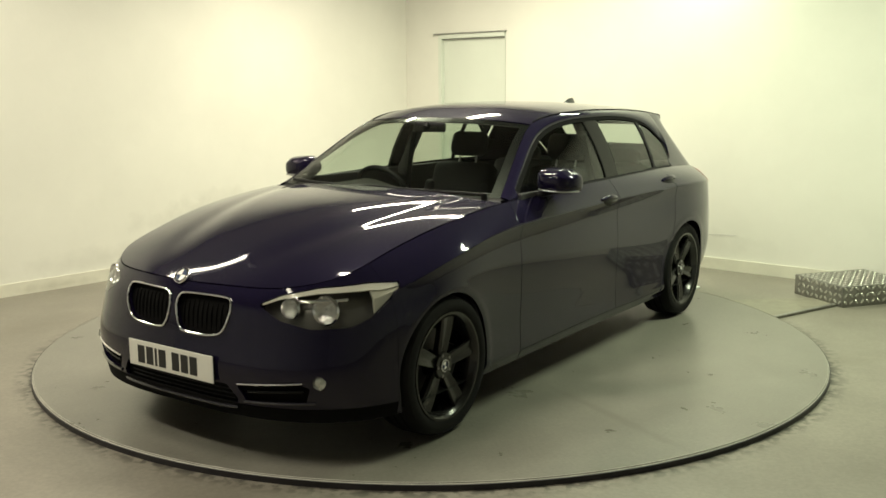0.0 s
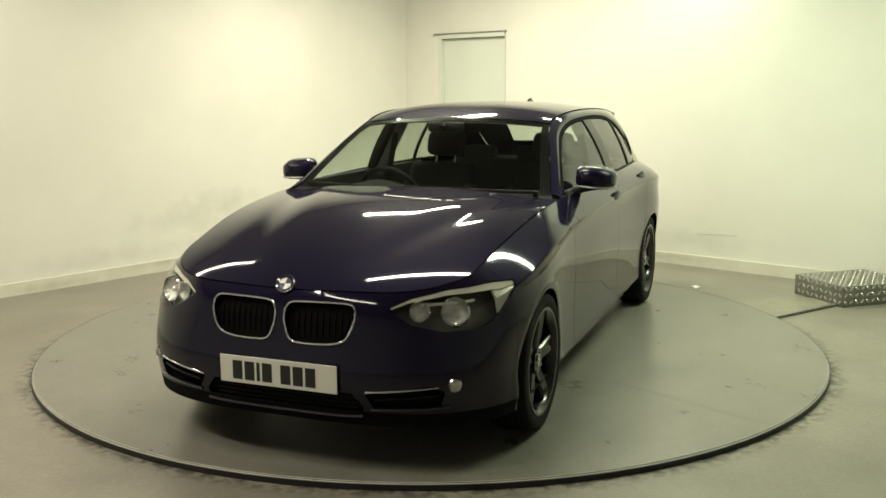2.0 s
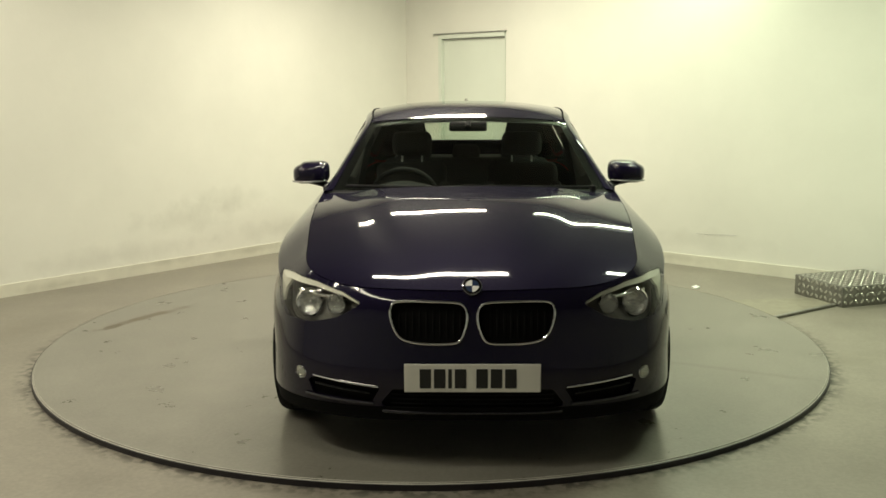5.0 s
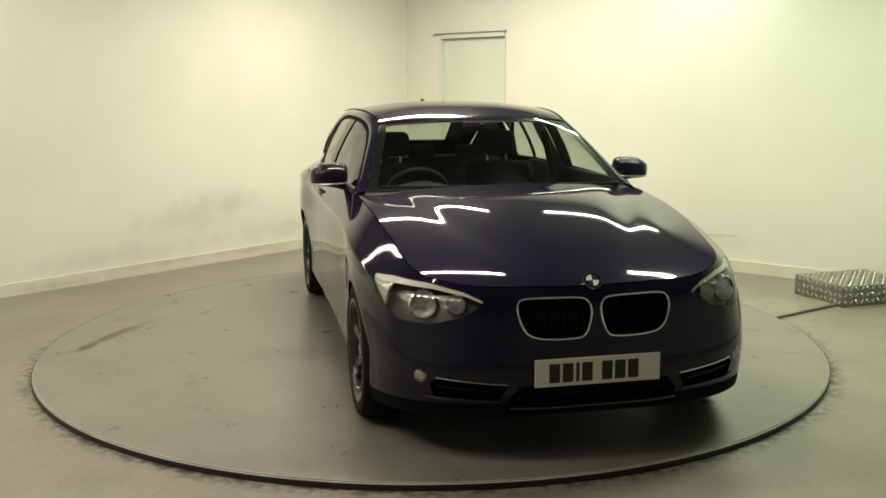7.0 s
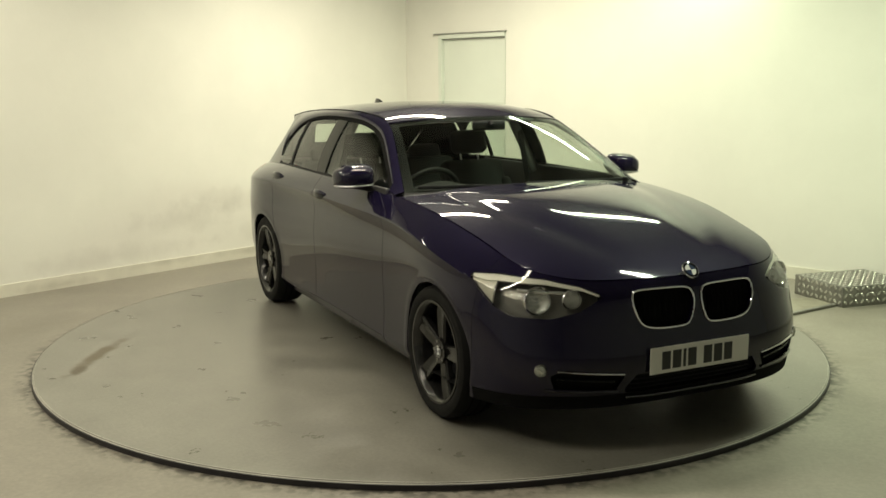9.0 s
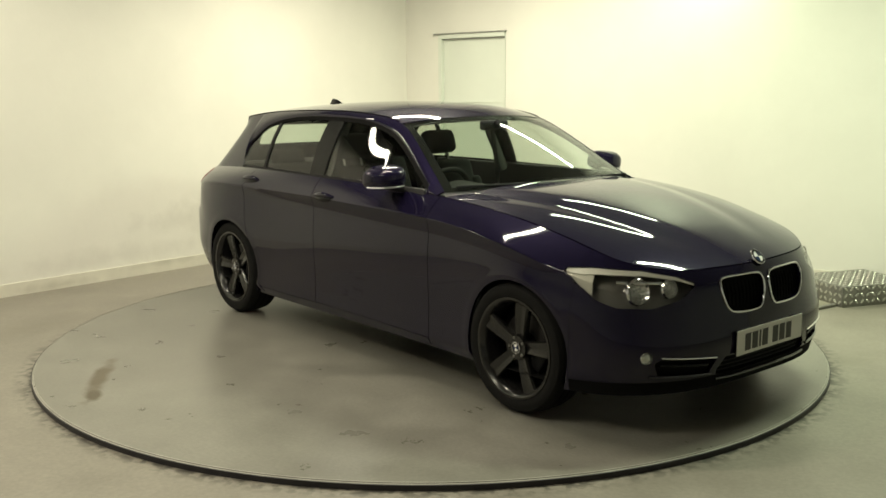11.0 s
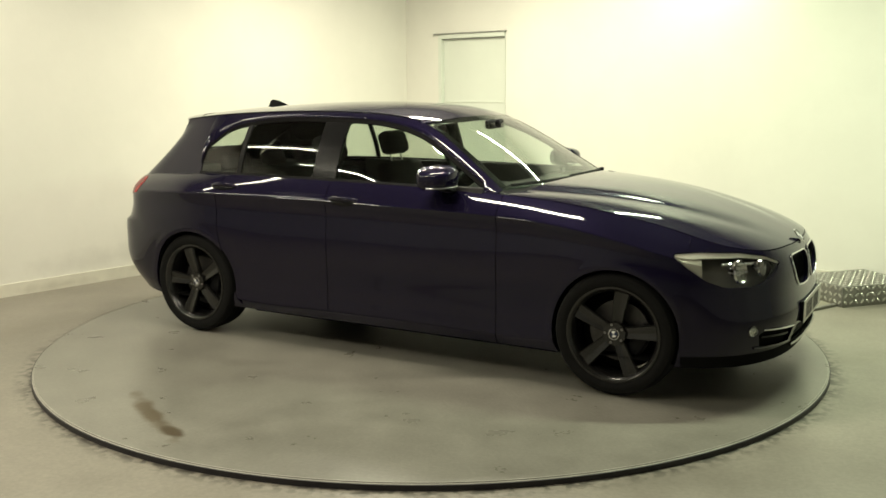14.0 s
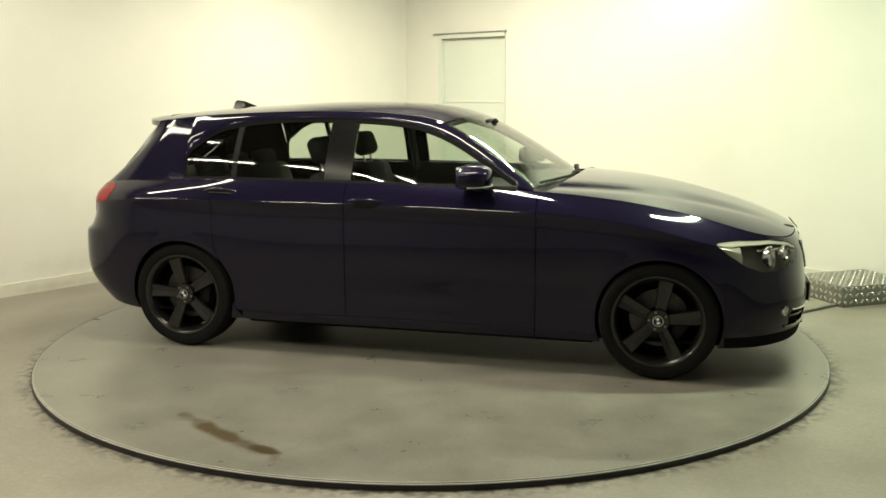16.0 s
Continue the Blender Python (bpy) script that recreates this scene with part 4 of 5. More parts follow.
# front of the car
def build_front():
    for sd in (1, -1):
        # kidney grille: chrome frame, black backing, upright slats
        outline = KIDNEY
        path = [on_front(sd * y, z, 0.003) for y, z in outline]
        gr = part("grille", tube(bmesh.new(), path, 0.0048, closed=True, seg=10), CHROME, CAR, "chrome-framed kidney-shaped grille")
        inner = lambda s, v: body(s, v) - normal_at(s, v) * 0.05
        P, keep = patch(inner, 0.0, 0.40, 0.3, 0.9, 40, 40)
        part("grille_backing", skin(P, keep, 0, side=sd), VOID, gr)
        for k in range(10):
            y = 0.045 + 0.0265 * k
            zt, zb = 0.655, 0.512
            d = poly_dist(KIDNEY, K_R)
            zs = [z for z in np.linspace(zb, zt, 40) if d(np.array([y, z])) < -0.004]
            if len(zs) < 4:
                continue
            pts = [on_front(sd * y, z, -0.03 + 0.008 * math.sin(math.pi * (z - zb) / (zt - zb))) for z in np.linspace(zs[0], zs[-1], 7)]
            part("grille_slat", tube(bmesh.new(), pts, 0.004, seg=6, flat=2.2), VOID, gr)
        # headlight
        bowl = lambda s, v: body(s, v) - normal_at(s, v) * 0.06
        s_lo, s_hi = min(q[0] for q in HL) - 0.03, max(q[0] for q in HL) + 0.03
        grown = cut_sz(HL, 0.03)
        P, keep = patch(bowl, s_lo, s_hi, 0.45, 1.0, 50, 40, [grown], keep_inside=True)
        hl = part("headlight", skin(P, keep, 0, side=sd), HL_BOWL, CAR, "clear swept-back headlight with two round reflectors")
        P, keep = patch(lambda s, v: body(s, v) - normal_at(s, v) * 0.001, s_lo, s_hi, 0.45, 1.0, 80, 60, [cut_sz(HL, 0.0075)], keep_inside=True)
        part("lens", skin(P, keep, 0, side=sd), LENS, hl, "clear lens")
        # pale brow along the top edge, broad towards the wing
        top = HL[0:5]
        pa, pb = [], []
        for i in range(24):
            t = i / 23 * 4
            k = min(int(t), 3)
            s = top[k][0] + (top[k + 1][0] - top[k][0]) * (t - k)
            z = top[k][1] + (top[k + 1][1] - top[k][1]) * (t - k) + 0.005
            th = 0.007 + 0.020 * (i / 23) ** 1.2 * (1 - max(0, (i - 19) / 4.5))
            pa.append(body(s, v_at_z(z, s)) - normal_at(s, v_at_z(z, s)) * 0.004)
            pb.append(body(s, v_at_z(z - th, s)) - normal_at(s, v_at_z(z - th, s)) * 0.008)
        part("indicator_brow", skin(np.stack([np.array(pa), np.array(pb)], 1), None, 0.01, side=sd), HL_BROW, hl, "pale amber-white indicator strip")
        # pale side panel where the lamp wraps round the wing
        P, keep = patch(lambda s, v: body(s, v) - normal_at(s, v) * 0.012, HL[5][0] - 0.07, s_hi, 0.45, 1.0, 30, 50, [cut_sz(HL, 0.004)], keep_inside=True)
        part("side_reflector", skin(P, keep, 0.01, side=sd), HL_SIDE, hl, "pale side reflector")
        for y, z, r in ((0.550, 0.648, 0.040), (0.672, 0.640, 0.056)):
            c = on_front(sd * y, z, -0.034)
            n = Vector((0.82, 0.5 * sd * (y - 0.2), 0.1)).normalized()
            m = Matrix.Translation(c) @ n.to_track_quat("Z", "Y").to_matrix().to_4x4()
            part("reflector_ring", lathe(bmesh.new(), [(r * 1.06, 0.010), (r * 0.95, 0.018), (r * 0.84, 0.008), (r * 0.95, -0.02)], 36, "Z"), CHROME, hl, m=m)
            part("reflector_bowl", lathe(bmesh.new(), [(r * 0.88, 0.008), (r * 0.6, -0.008), (r * 0.3, -0.016), (0.003, -0.018), (0.003, -0.022), (r * 0.9, -0.012)], 11, "Z"), BULB, hl, m=m, smooth=False)
            bm = bmesh.new()
            bmesh.ops.create_uvsphere(bm, u_segments=20, v_segments=12, radius=r * 0.2)
            part("bulb_shield", bm, CHROME, hl, m=m @ Matrix.Translation((0, 0, -0.004)))
        bar = [on_front(sd * (0.545 + 0.175 * t), 0.668 + 0.006 * t, -0.022) for t in np.linspace(0, 1, 10)]
        part("reflector_bar", tube(bmesh.new(), bar, 0.0045, seg=8, flat=1.6), CHROME, hl)
        # side intake: dark backing, chrome blade, fog lamp
        P, keep = patch(lambda s, v: body(s, v) - normal_at(s, v) * 0.045, 0.30, 0.95, 0.05, 0.4, 40, 20)
        part("intake_backing", skin(P, keep, 0, side=sd), VOID, CAR)
        blade = [on_front(sd * (0.365 + 0.265 * t), 0.333 + 0.024 * t, 0.001) for t in np.linspace(0, 1, 14)]
        part("intake_blade", tube(bmesh.new(), blade, 0.0045, seg=8), CHROME, CAR, "thin chrome blade")
        fin = [on_front(sd * (0.40 + 0.23 * t), 0.300 + 0.02 * t, -0.012) for t in np.linspace(0, 1, 10)]
        part("intake_fin", tube(bmesh.new(), fin, 0.007, seg=8), GLOSS_BLACK, CAR)
        low = [on_front(sd * (0.385 + 0.28 * t), 0.262 + 0.012 * t, 0.002) for t in np.linspace(0, 1, 12)]
        part("intake_lip", tube(bmesh.new(), low, 0.0065, seg=8), LIP, CAR)
        c = on_front(sd * 0.684, 0.358, -0.002)
        n = Vector((0.85, 0.5 * sd, 0)).normalized()
        m = Matrix.Translation(c) @ n.to_track_quat("Z", "Y").to_matrix().to_4x4()
        fog = part("fog_lamp", lathe(bmesh.new(), [(0.026, 0.006), (0.0245, 0.008), (0.0225, 0.005), (0.020, -0.02), (0.026, -0.02)], 32, "Z"), CHROME, CAR, "small round fog lamp", m=m)
        part("fog_reflector", lathe(bmesh.new(), [(0.0225, 0.001), (0.016, 0.005), (0.002, 0.007), (0.002, 0.0), (0.0225, -0.006)], 28, "Z"), BULB, fog)
        bm = bmesh.new()
        lathe(bm, [(0.0245, 0.006), (0.016, 0.011), (0.002, 0.013), (0.002, 0.0115), (0.016, 0.0095), (0.0235, 0.005)], 28, "Z")
        part("fog_lens", bm, LENS, fog)
    P, keep = patch(lambda s, v: body(s, v) - normal_at(s, v) * 0.05, 0.0, 0.42, 0.03, 0.35, 30, 14)
    part("lower_grille_backing", skin(P, keep, 0, join=True), VOID, CAR)
    for k in range(3):
        z = 0.255 + 0.02 * k
        part("lower_grille_bar", tube(bmesh.new(), [on_front(y, z, -0.02) for y in np.linspace(-0.32, 0.32, 17)], 0.003, seg=6), BLACK, CAR)
    part("lower_lip", tube(bmesh.new(), [on_front(y, 0.229 + 0.05 * max(0, abs(y) - 0.27), 0.004) for y in np.linspace(-0.35, 0.35, 25)], 0.007, seg=10), LIP, CAR, "glossy lower bumper lip")
    # number plate with plain bars
    m = Matrix.Translation((0.772, 0, 0.378)) @ Matrix.Rotation(radians(90), 4, "Z") @ Matrix.Rotation(radians(90), 4, "X")
    pl = part("number_plate", box(bmesh.new(), (0, 0, 0), (0.524, 0.112, 0.004), 0.0015, 1), PLATE, CAR, "white number plate with black characters as bars", m=m)
    part("plate_backing", box(bmesh.new(), (0, 0, -0.012), (0.50, 0.10, 0.018), 0.003, 1), BLACK, pl)
    x = -0.203
    for k in range(7):
        w = 0.014 if k == 2 else 0.044
        part("plate_bar", box(bmesh.new(), (x + w / 2, -0.002, 0.0026), (w, 0.076, 0.0012)), PLATE_INK, pl, smooth=False)
        x += w + 0.011 + (0.028 if k == 3 else 0)
    # bonnet emblem
    n = Vector((0.75, 0, 0.66)).normalized()
    badge(CAR, Matrix.Translation((0.690, 0, 0.722)) @ n.to_track_quat("Z", "Y").to_matrix().to_4x4(), 0.038, own=True)


build_front()


def build_side():
    for sd in (1, -1):
        for x, z in ((-1.565, 0.868), (-2.43, 0.905)):
            cup = [on_side(x + d, z - 0.002, -0.011, sd) for d in np.linspace(-0.075, 0.075, 9)]
            part("handle_cup", tube(bmesh.new(), cup, lambda t: 0.016 + 0.008 * math.sin(math.pi * t), seg=12, flat=1.0), GLOSS_BLACK, CAR)
            hb = [on_side(x + d, z + 0.005, 0.016 - 1.9 * d * d, sd) for d in np.linspace(-0.095, 0.095, 13)]
            part("door_handle", tube(bmesh.new(), hb, lambda t: 0.006 + 0.006 * math.sin(math.pi * t) ** 0.5, seg=12, flat=1.2), PAINT, CAR, "body-coloured pull handle")
        # door mirror
        bm = bmesh.new()
        bmesh.ops.create_uvsphere(bm, u_segments=32, v_segments=20, radius=1.0)
        for v in bm.verts:
            x, y, z = v.co
            px = math.copysign(abs(x) ** 0.8, x) * (0.118 if x > 0 else 0.055)
            py = math.copysign(abs(y) ** 0.65, y) * 0.102
            pz = math.copysign(abs(z) ** 0.6, z) * (0.070 - 0.012 * (y * 0.5 + 0.5))
            v.co = (px - 0.03 * (y * 0.5 + 0.5), py * sd, max(pz, -0.054) * (0.86 if y > 0.3 and z > 0 else 1.0) - 0.006 * y)
        mir = part("door_mirror", bm, PAINT, CAR, "navy door mirror with a pale strip", m=pose(-0.965, sd * 0.868, 1.018))
        arm = [Vector((0.06, sd * -0.118, -0.072)), Vector((0.02, sd * -0.085, -0.066)), Vector((0.0, sd * -0.04, -0.055)), Vector((0.0, sd * 0.01, -0.045))]
        part("mirror_arm", tube(bmesh.new(), arm, 0.03, seg=12, flat=0.55), BLACK, mir)
        part("mirror_base", box(bmesh.new(), (0.085, sd * -0.112, -0.092), (0.11, 0.03, 0.085), 0.014, 3), BLACK, mir, "black mirror foot")
        strip = [Vector((0.118 * math.cos(a) * 0.95 - 0.015 * (math.sin(a) * 0.5 + 0.5), sd * 0.103 * math.sin(a), -0.041 - 0.004 * math.sin(a))) for a in np.linspace(-1.0, 1.45, 16)]
        part("indicator_strip", tube(bmesh.new(), strip, 0.0045, seg=8), SILVER, mir)
        bm = bmesh.new()
        lathe(bm, [(0.002, 0.0), (0.05, 0.0), (0.055, 0.004), (0.002, 0.004)], 32, "Z")
        part("mirror_glass", bm, MIRROR, mir, m=pose(-0.068, sd * 0.0, 0, 0, -90, 0) @ Matrix.Diagonal((1, 1.5, 1, 1)))
        # tail lamp
        P, keep = patch(lambda s, v: body(s, v) + normal_at(s, v) * 0.002, S_END - 1.2, S_END - 0.46, 0.6, 1.0, 60, 40, [cut_sz(TL, 0.011)], keep_inside=True)
        part("tail_lamp", skin(P, keep, 0.03, side=sd), RED, CAR, "red tail lamp")
    # cowl and wipers
    U, W = np.meshgrid(np.linspace(0, 1, 5), np.linspace(0, 1, 30), indexing="ij")
    a = hood_pts(np.ones(30), np.linspace(0, 1, 30)) + np.array([0.02, 0, -0.012])
    b = ws_pts(np.full(30, 0.03), np.linspace(0, 1, 30)) + np.array([0, 0, -0.006])
    P = np.stack([a, a * 0.6 + b * 0.4 - np.array([0, 0, 0.012]), b])
    part("cowl", skin(P, None, 0, join=True), BLACK, CAR, "black plastic cowl")
    for y0, y1, u1 in ((0.02, -0.64, 0.025), (0.64, -0.04, 0.02)):
        pts = []
        for t in np.linspace(0, 1, 14):
            y = y0 + (y1 - y0) * t
            w = min(abs(y) / 0.70, 0.98)
            q = ws_pts(np.array(0.012 + u1 * t), np.array(w))
            pts.append(Vector((q[0] + 0.012, y, q[2] + 0.009)))
        wp = part("wiper", tube(bmesh.new(), pts, 0.006, seg=6, flat=1.5), BLACK, CAR, "black wiper arm")
        if y0 > 0.1:
            bm = bmesh.new()
            bmesh.ops.create_uvsphere(bm, u_segments=14, v_segments=8, radius=1.0)
            for v in bm.verts:
                v.co = Vector((-0.500 + v.co.x * (0.075 if v.co.x > 0 else 0.04), 0.46 + v.co.y * 0.022 * (1.2 - 0.6 * v.co.x), 0.957 + v.co.z * 0.017 * (1 - 0.5 * max(v.co.x, 0))))
            part("wiper_shoulder", bm, BLACK, wp)
        part("wiper_pivot", cyl(bmesh.new(), pts[0] + Vector((0.01, 0, -0.006)), 0.016, 0.03, "Z", 16), BLACK, wp)


build_side()


# cabin
def build_cabin():
    def seat(x, y):
        root = new("front_seat")
        root.parent = CAR
        part("cushion", box(bmesh.new(), (0.02, 0, 0.46), (0.50, 0.50, 0.16), 0.06, 4), SEAT, root)
        for s in (-1, 1):
            part("cushion_bolster", box(bmesh.new(), (0.02, s * 0.235, 0.49), (0.46, 0.07, 0.16), 0.033, 4), SEAT, root)
        lean = Matrix.Translation((-0.22, 0, 0.5)) @ Matrix.Rotation(radians(-20), 4, "Y")
        part("backrest", box(bmesh.new(), (0, 0, 0.29), (0.13, 0.46, 0.60), 0.055, 4), SEAT, root, m=lean)
        for s in (-1, 1):
            part("back_bolster", box(bmesh.new(), (0.035, s * 0.215, 0.24), (0.12, 0.07, 0.42), 0.033, 4), SEAT, root, m=lean)
            part("headrest_post", cyl(bmesh.new(), (0.0, s * 0.065, 0.615), 0.006, 0.13, "Z", 12), SILVER, root, m=lean)
        part("headrest", box(bmesh.new(), (0.015, 0, 0.715), (0.10, 0.26, 0.16), 0.045, 4), SEAT, root, "dark padded headrest", m=lean)
        root.matrix_basis = pose(x, y, -0.06)
        return root
    s = seat(-1.55, 0.36)
    copy_thing(s, pose(-1.55, -0.36, -0.06))
    # rear bench
    bench = new("rear_bench")
    bench.parent = CAR
    part("bench_cushion", box(bmesh.new(), (-2.28, 0, 0.44), (0.5, 1.22, 0.16), 0.06, 4), SEAT, bench)
    lean = Matrix.Translation((-2.52, 0, 0.45)) @ Matrix.Rotation(radians(-22), 4, "Y")
    part("bench_back", box(bmesh.new(), (0, 0, 0.28), (0.13, 1.2, 0.56), 0.055, 4), SEAT, bench, m=lean)
    for y in (-0.38, 0.0, 0.38):
        part("bench_headrest", box(bmesh.new(), (0.0, y, 0.60), (0.09, 0.25 if y else 0.2, 0.12), 0.04, 4), SEAT, bench, m=lean)
    # dashboard and wheel
    bm = bmesh.new()
    n = 40
    prof = lambda y: [(-0.62, 0.945), (-0.80, 0.955 + 0.012 * math.exp(-((y + 0.36) / 0.2) ** 2)), (-0.96, 0.935 + 0.05 * math.exp(-((y + 0.36) / 0.17) ** 2)), (-1.02, 0.88), (-1.0, 0.72), (-0.92, 0.55), (-0.6, 0.5)]
    rows = [[bm.verts.new((x, y, z - 0.012)) for x, z in prof(y)] for y in np.linspace(-0.70, 0.70, n)]
    for i in range(n - 1):
        for j in range(6):
            bm.faces.new((rows[i][j], rows[i + 1][j], rows[i + 1][j + 1], rows[i][j + 1]))
    bmesh.ops.recalc_face_normals(bm, faces=bm.faces[:])
    part("dashboard", bm, TRIM, CAR, "dark soft dashboard")
    m = Matrix.Translation((-1.10, -0.36, 0.86)) @ Matrix.Rotation(radians(-66), 4, "Y")
    rim = [(0.185 * math.cos(a), 0.185 * math.sin(a), 0) for a in np.linspace(0, 2 * math.pi, 40, endpoint=False)]
    sw = part("steering_wheel", tube(bmesh.new(), rim, 0.016, closed=True, seg=10), BLACK, CAR, "three-spoke steering wheel", m=m)
    part("wheel_boss", box(bmesh.new(), (0, 0, -0.01), (0.13, 0.15, 0.05), 0.022, 3), TRIM, sw)
    for a in (90, -90, 180):
        part("wheel_spoke", box(bmesh.new(), (0.12, 0, 0), (0.13, 0.035, 0.014), 0.005, 2, m=Matrix.Rotation(radians(a), 4, "Z")), SILVER, sw)
    part("rear_view_mirror", box(bmesh.new(), (-1.06, 0.0, 1.265), (0.03, 0.21, 0.055), 0.014, 3), BLACK, CAR, "black interior mirror")
    part("mirror_stalk", tube(bmesh.new(), [(-1.05, 0, 1.275), (-1.03, 0, 1.285), (-1.02, 0, 1.268)], 0.014, seg=10), BLACK, CAR)
    part("parcel_shelf", box(bmesh.new(), (-3.0, 0, 0.95), (0.5, 1.1, 0.02), 0.006), TRIM, CAR)
    for sd in (1, -1):
        part("door_card", box(bmesh.new(), (-1.62, sd * 0.76, 0.72), (1.75, 0.03, 0.5), 0.012), TRIM, CAR)
        lo, hi = side_pt(np.array(-1.75), np.array(0.95))[1], side_pt(np.array(-1.75), np.array(1.32))[1]
        part("inner_pillar", tube(bmesh.new(), [(-1.75, sd * (lo - 0.045), 0.93), (-1.75, sd * (hi - 0.055), 1.285)], 0.024, seg=10, flat=1.4), LINER, CAR)
        part("seat_belt", tube(bmesh.new(), [(-1.72, sd * 0.60, 1.2), (-1.74, sd * 0.67, 0.9), (-1.76, sd * 0.68, 0.5)], 0.02, seg=6, flat=0.15), BLACK, CAR)


build_cabin()


# ---------- things on the floor ----------
def build_step():
    """A low step box of chequer plate beside the table."""
    root = new("step_box")
    tagged(root, "low aluminium chequer-plate step box on the floor", "step box")
    f0 = Vector((2.82, 0.70, FLOOR_Z))
    d1 = Vector((-0.30, 0.95, 0)).normalized()
    d2 = Vector((0.955, 0.296, 0)).normalized()
    L1, L2, H = 0.50, 0.62, 0.145
    m = Matrix((( d2.x, d1.x, 0, f0.x), (d2.y, d1.y, 0, f0.y), (0, 0, 1, f0.z), (0, 0, 0, 1)))
    part("plate_shell", box(bmesh.new(), (L2 / 2, L1 / 2, H / 2), (L2, L1, H), 0.006, 2), TREAD, root)
    lug = bmesh.new()
    bmesh.ops.create_icosphere(lug, subdivisions=1, radius=1.0)
    for v in lug.verts:
        v.co = Vector((v.co.x * 0.020, v.co.y * 0.009, v.co.z * 0.005))
    me = finish(lug, "lug", TREAD, True)
    pitch = 0.047

    def lugs(n1, n2, place):
        bm = bmesh.new()
        for i in range(n1):
            for j in range(n2):
                for q in place(i, j, 45 if (i + j) % 2 else -45):
                    bm.from_mesh(me)
                    bm.verts.ensure_lookup_table()
                    bmesh.ops.transform(bm, matrix=q, verts=bm.verts[-12:])
        return bm
    bm = lugs(int(L2 / pitch), int(L1 / pitch), lambda i, j, a: [pose((i + 0.6) * pitch, (j + 0.5) * pitch, H + 0.001, 0, 0, a)])
    tagged(part("tread_pattern", bm, LUG, root), kind="stuff")
    bm = lugs(int(L2 / pitch), 3, lambda i, j, a: [pose((i + 0.6) * pitch, -0.001, (j + 0.7) * pitch, 90, 0, 0) @ pose(0, 0, 0, 0, 0, a)])
    tagged(part("tread_pattern", bm, LUG, root), kind="stuff")
    bm = lugs(int(L1 / pitch), 3, lambda i, j, a: [pose(-0.001, (i + 0.5) * pitch, (j + 0.7) * pitch, 0, -90, 0) @ pose(0, 0, 0, 0, 0, a)])
    tagged(part("tread_pattern", bm, LUG, root), kind="stuff")
    root.matrix_basis = m


build_step()


COVER_A0, COVER_A1 = radians(10.1), radians(24.0)
COVER_FAR_BACK, COVER_FAR_FRONT = Vector((2.84, 1.0, 0)), Vector((2.803, 0.756, 0))


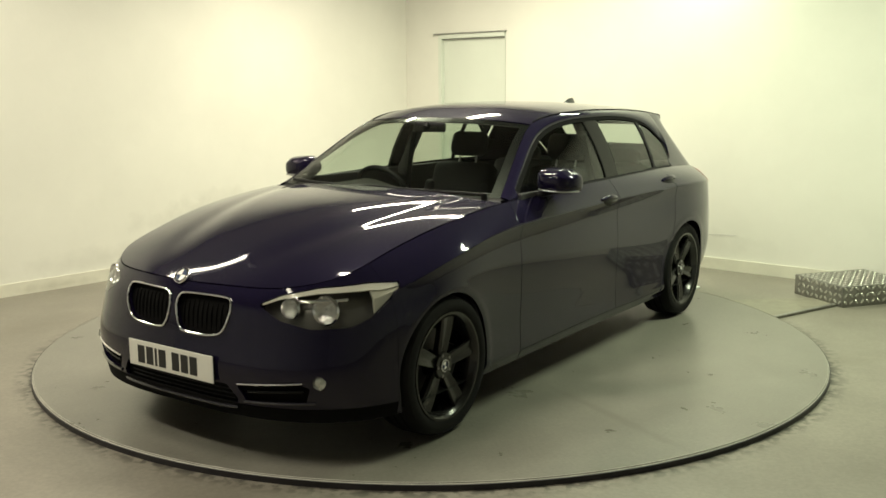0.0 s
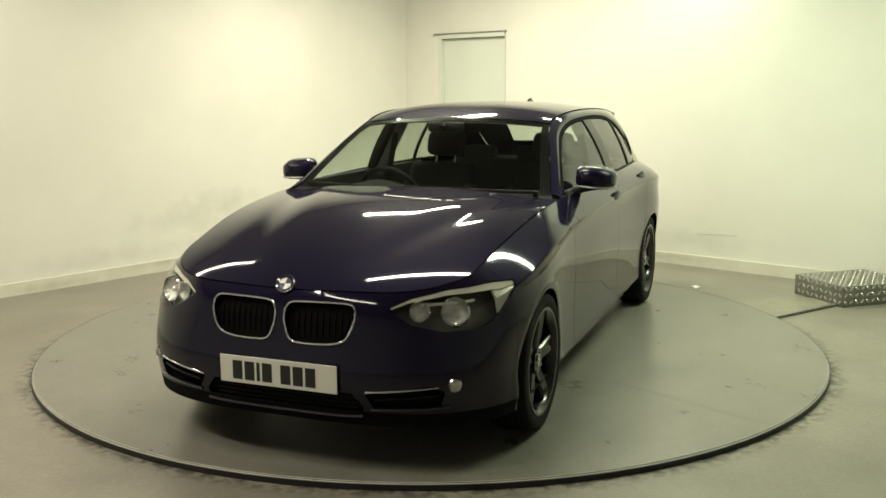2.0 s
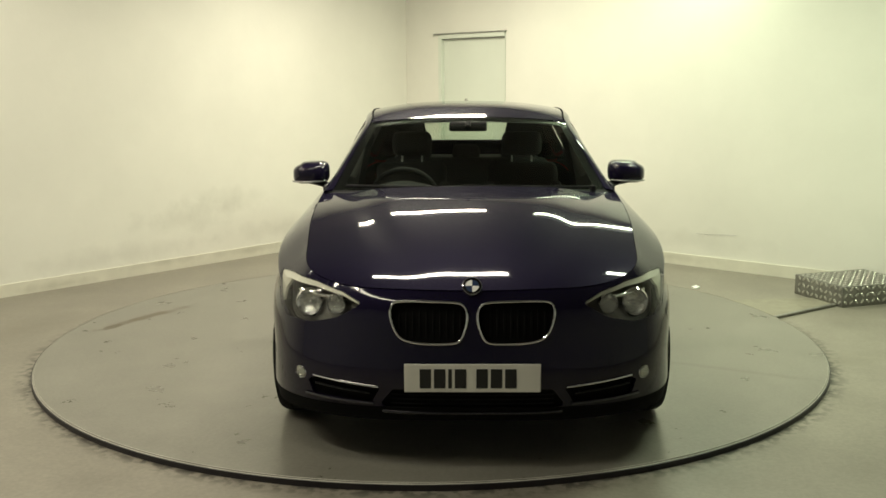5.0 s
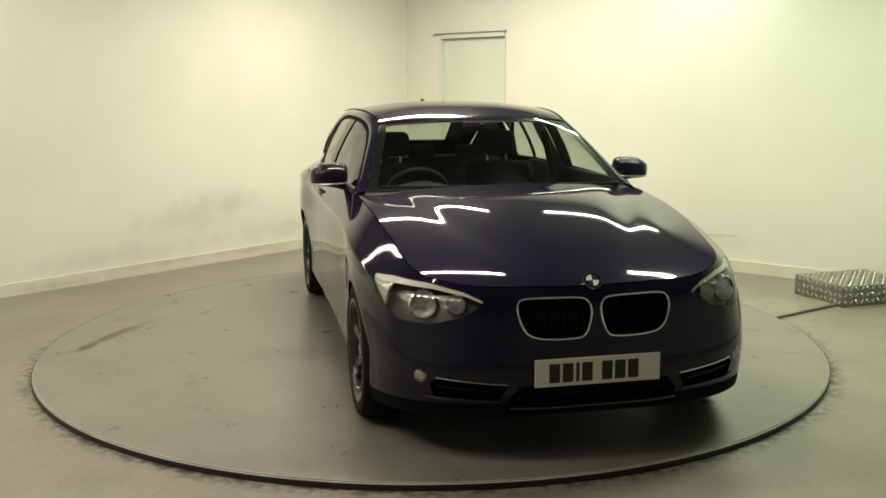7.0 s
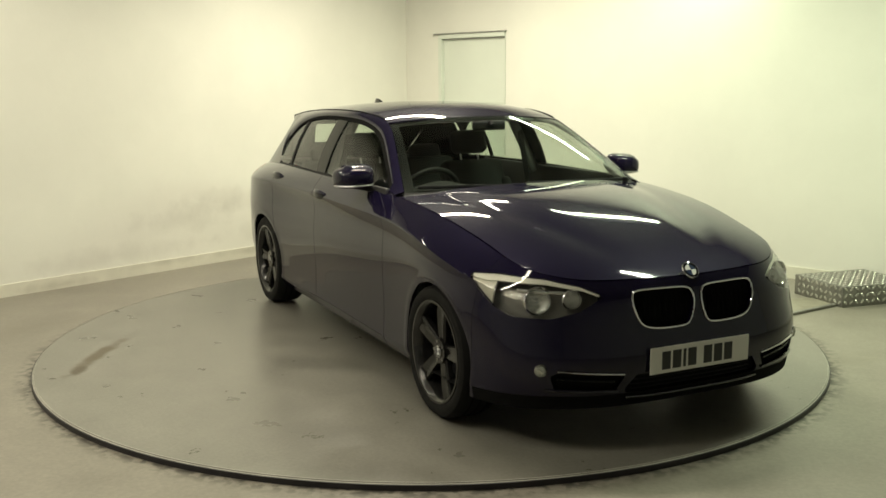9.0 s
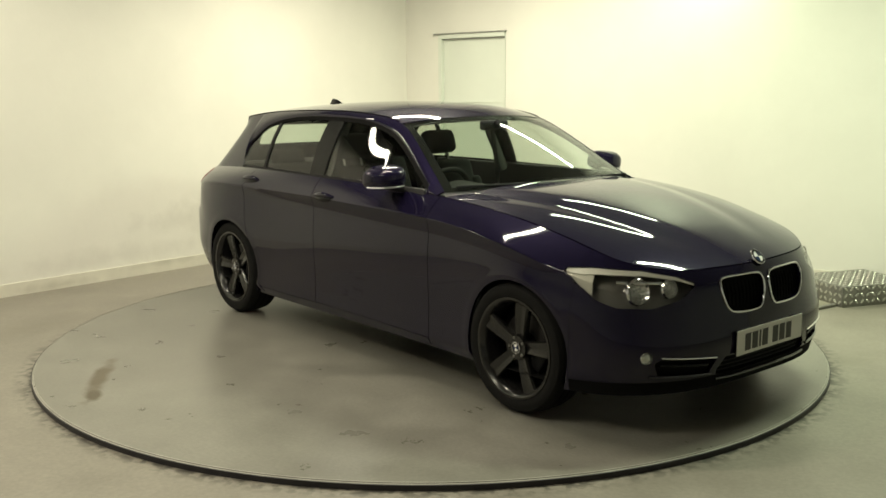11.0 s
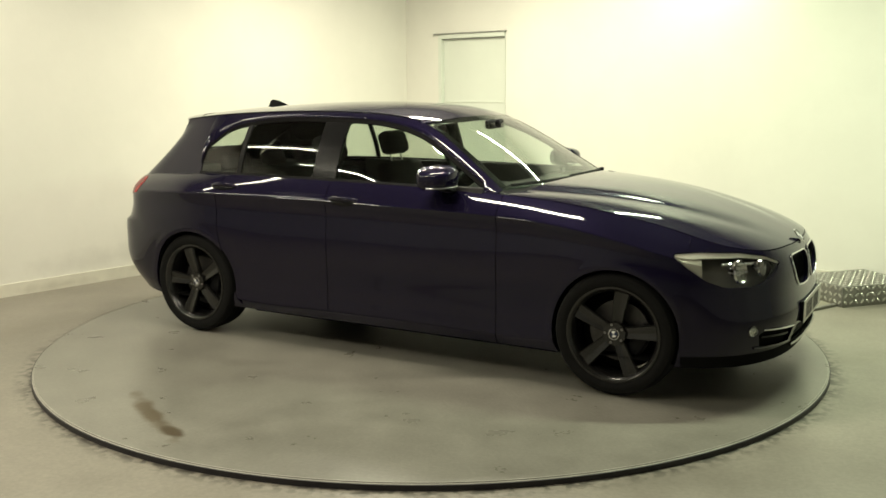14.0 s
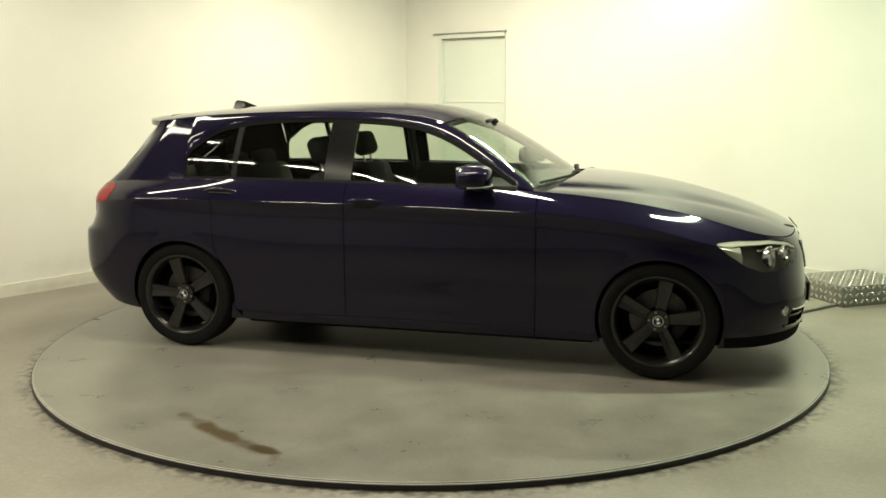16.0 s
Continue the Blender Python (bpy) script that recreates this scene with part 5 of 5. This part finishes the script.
def build_small():
    # cover plate from the table's edge to the step, with a dark channel along its front
    rim = [Vector((2.285 * math.cos(a), 2.285 * math.sin(a), 0)) for a in np.linspace(COVER_A0, COVER_A1, 14)]
    q = rim + [COVER_FAR_BACK, COVER_FAR_FRONT]
    bm = bmesh.new()
    lo = [bm.verts.new((p.x, p.y, FLOOR_Z)) for p in q]
    hi = [bm.verts.new((p.x, p.y, FLOOR_Z + 0.008)) for p in q]
    bm.faces.new(hi)
    for i in range(len(q)):
        bm.faces.new((lo[i], lo[(i + 1) % len(q)], hi[(i + 1) % len(q)], hi[i]))
    bmesh.ops.recalc_face_normals(bm, faces=bm.faces[:])
    ob = part("cable_cover", bm, COVER, smooth=False)
    tagged(ob, "flat grey metal cover plate between the turntable and the step box", "cover plate")
    e0, e1 = rim[0].copy(), COVER_FAR_FRONT.copy()
    d = (e1 - e0).normalized()
    n = Vector((d.y, -d.x, 0))
    m = Matrix(((d.x, -n.x, 0, e0.x), (d.y, -n.y, 0, e0.y), (0, 0, 1, FLOOR_Z), (0, 0, 0, 1)))
    ln = (e1 - e0).length
    bm = box(bmesh.new(), (ln / 2, -0.006, 0.007), (ln, 0.012, 0.014), 0.003, 1)
    part("front_channel", bm, CHANNEL, ob, "dark cable channel", smooth=False, m=m)
    # dark strip drawn for the gap between the table and the plate
    gap = bmesh.new()
    arc = [(math.cos(a), math.sin(a)) for a in np.linspace(COVER_A0, COVER_A1, 24)]
    rows = [[gap.verts.new((q * c, q * w, h)) for q, h in ((2.268, FLOOR_Z + 0.001), (2.268, FLOOR_Z + 0.010), (2.284, FLOOR_Z + 0.010), (2.284, FLOOR_Z + 0.001))] for c, w in arc]
    for a, b in zip(rows, rows[1:]):
        for k in range(3):
            gap.faces.new((a[k], a[k + 1], b[k + 1], b[k]))
    part("table_gap_strip", gap, CHANNEL, ob, "dark strip along the turntable's edge")
    part("channel_lip", box(bmesh.new(), (ln / 2, 0.012, 0.012), (ln, 0.024, 0.008), 0.002, 1), METAL_GREY, ob, "bare metal lip", smooth=False, m=m)
    bm = box(bmesh.new(), (0, 0, 0.008), (0.05, 0.045, 0.014), 0.003, 1)
    ob = part("paper_scrap", bm, PAPER, m=pose(2.00, 1.385, FLOOR_Z, 6, -8, 30))
    tagged(ob, "small folded scrap of white paper on the floor", "paper")
    pts = [hall(u, 0.004, 0.26 + 0.008 * math.sin(u * 9)) for u in np.linspace(3.3, 3.66, 10)]
    ob = part("wall_cable", tube(bmesh.new(), pts, 0.0014, seg=6), METAL_GREY)
    tagged(ob, "thin grey cable stapled along the wall", "cable")


build_small()


# ---------- movement ----------
def turn_at(t):
    """Degrees by which the table has turned at t seconds."""
    d = t - 8.0
    return -71.335 + 6.7968 * d + 0.005243 * d * d + 0.0010254 * d ** 3


def motions():
    times = [0.5 * k for k in range(33)]
    walk(TABLE, [(t, pose(0, 0, 0, 0, 0, turn_at(t))) for t in times])
    walk(CAR, [(t, pose(0, 0, 0, 0, 0, turn_at(t)) @ Matrix.Translation((1.372, 0.2167, 0))) for t in times])


motions()
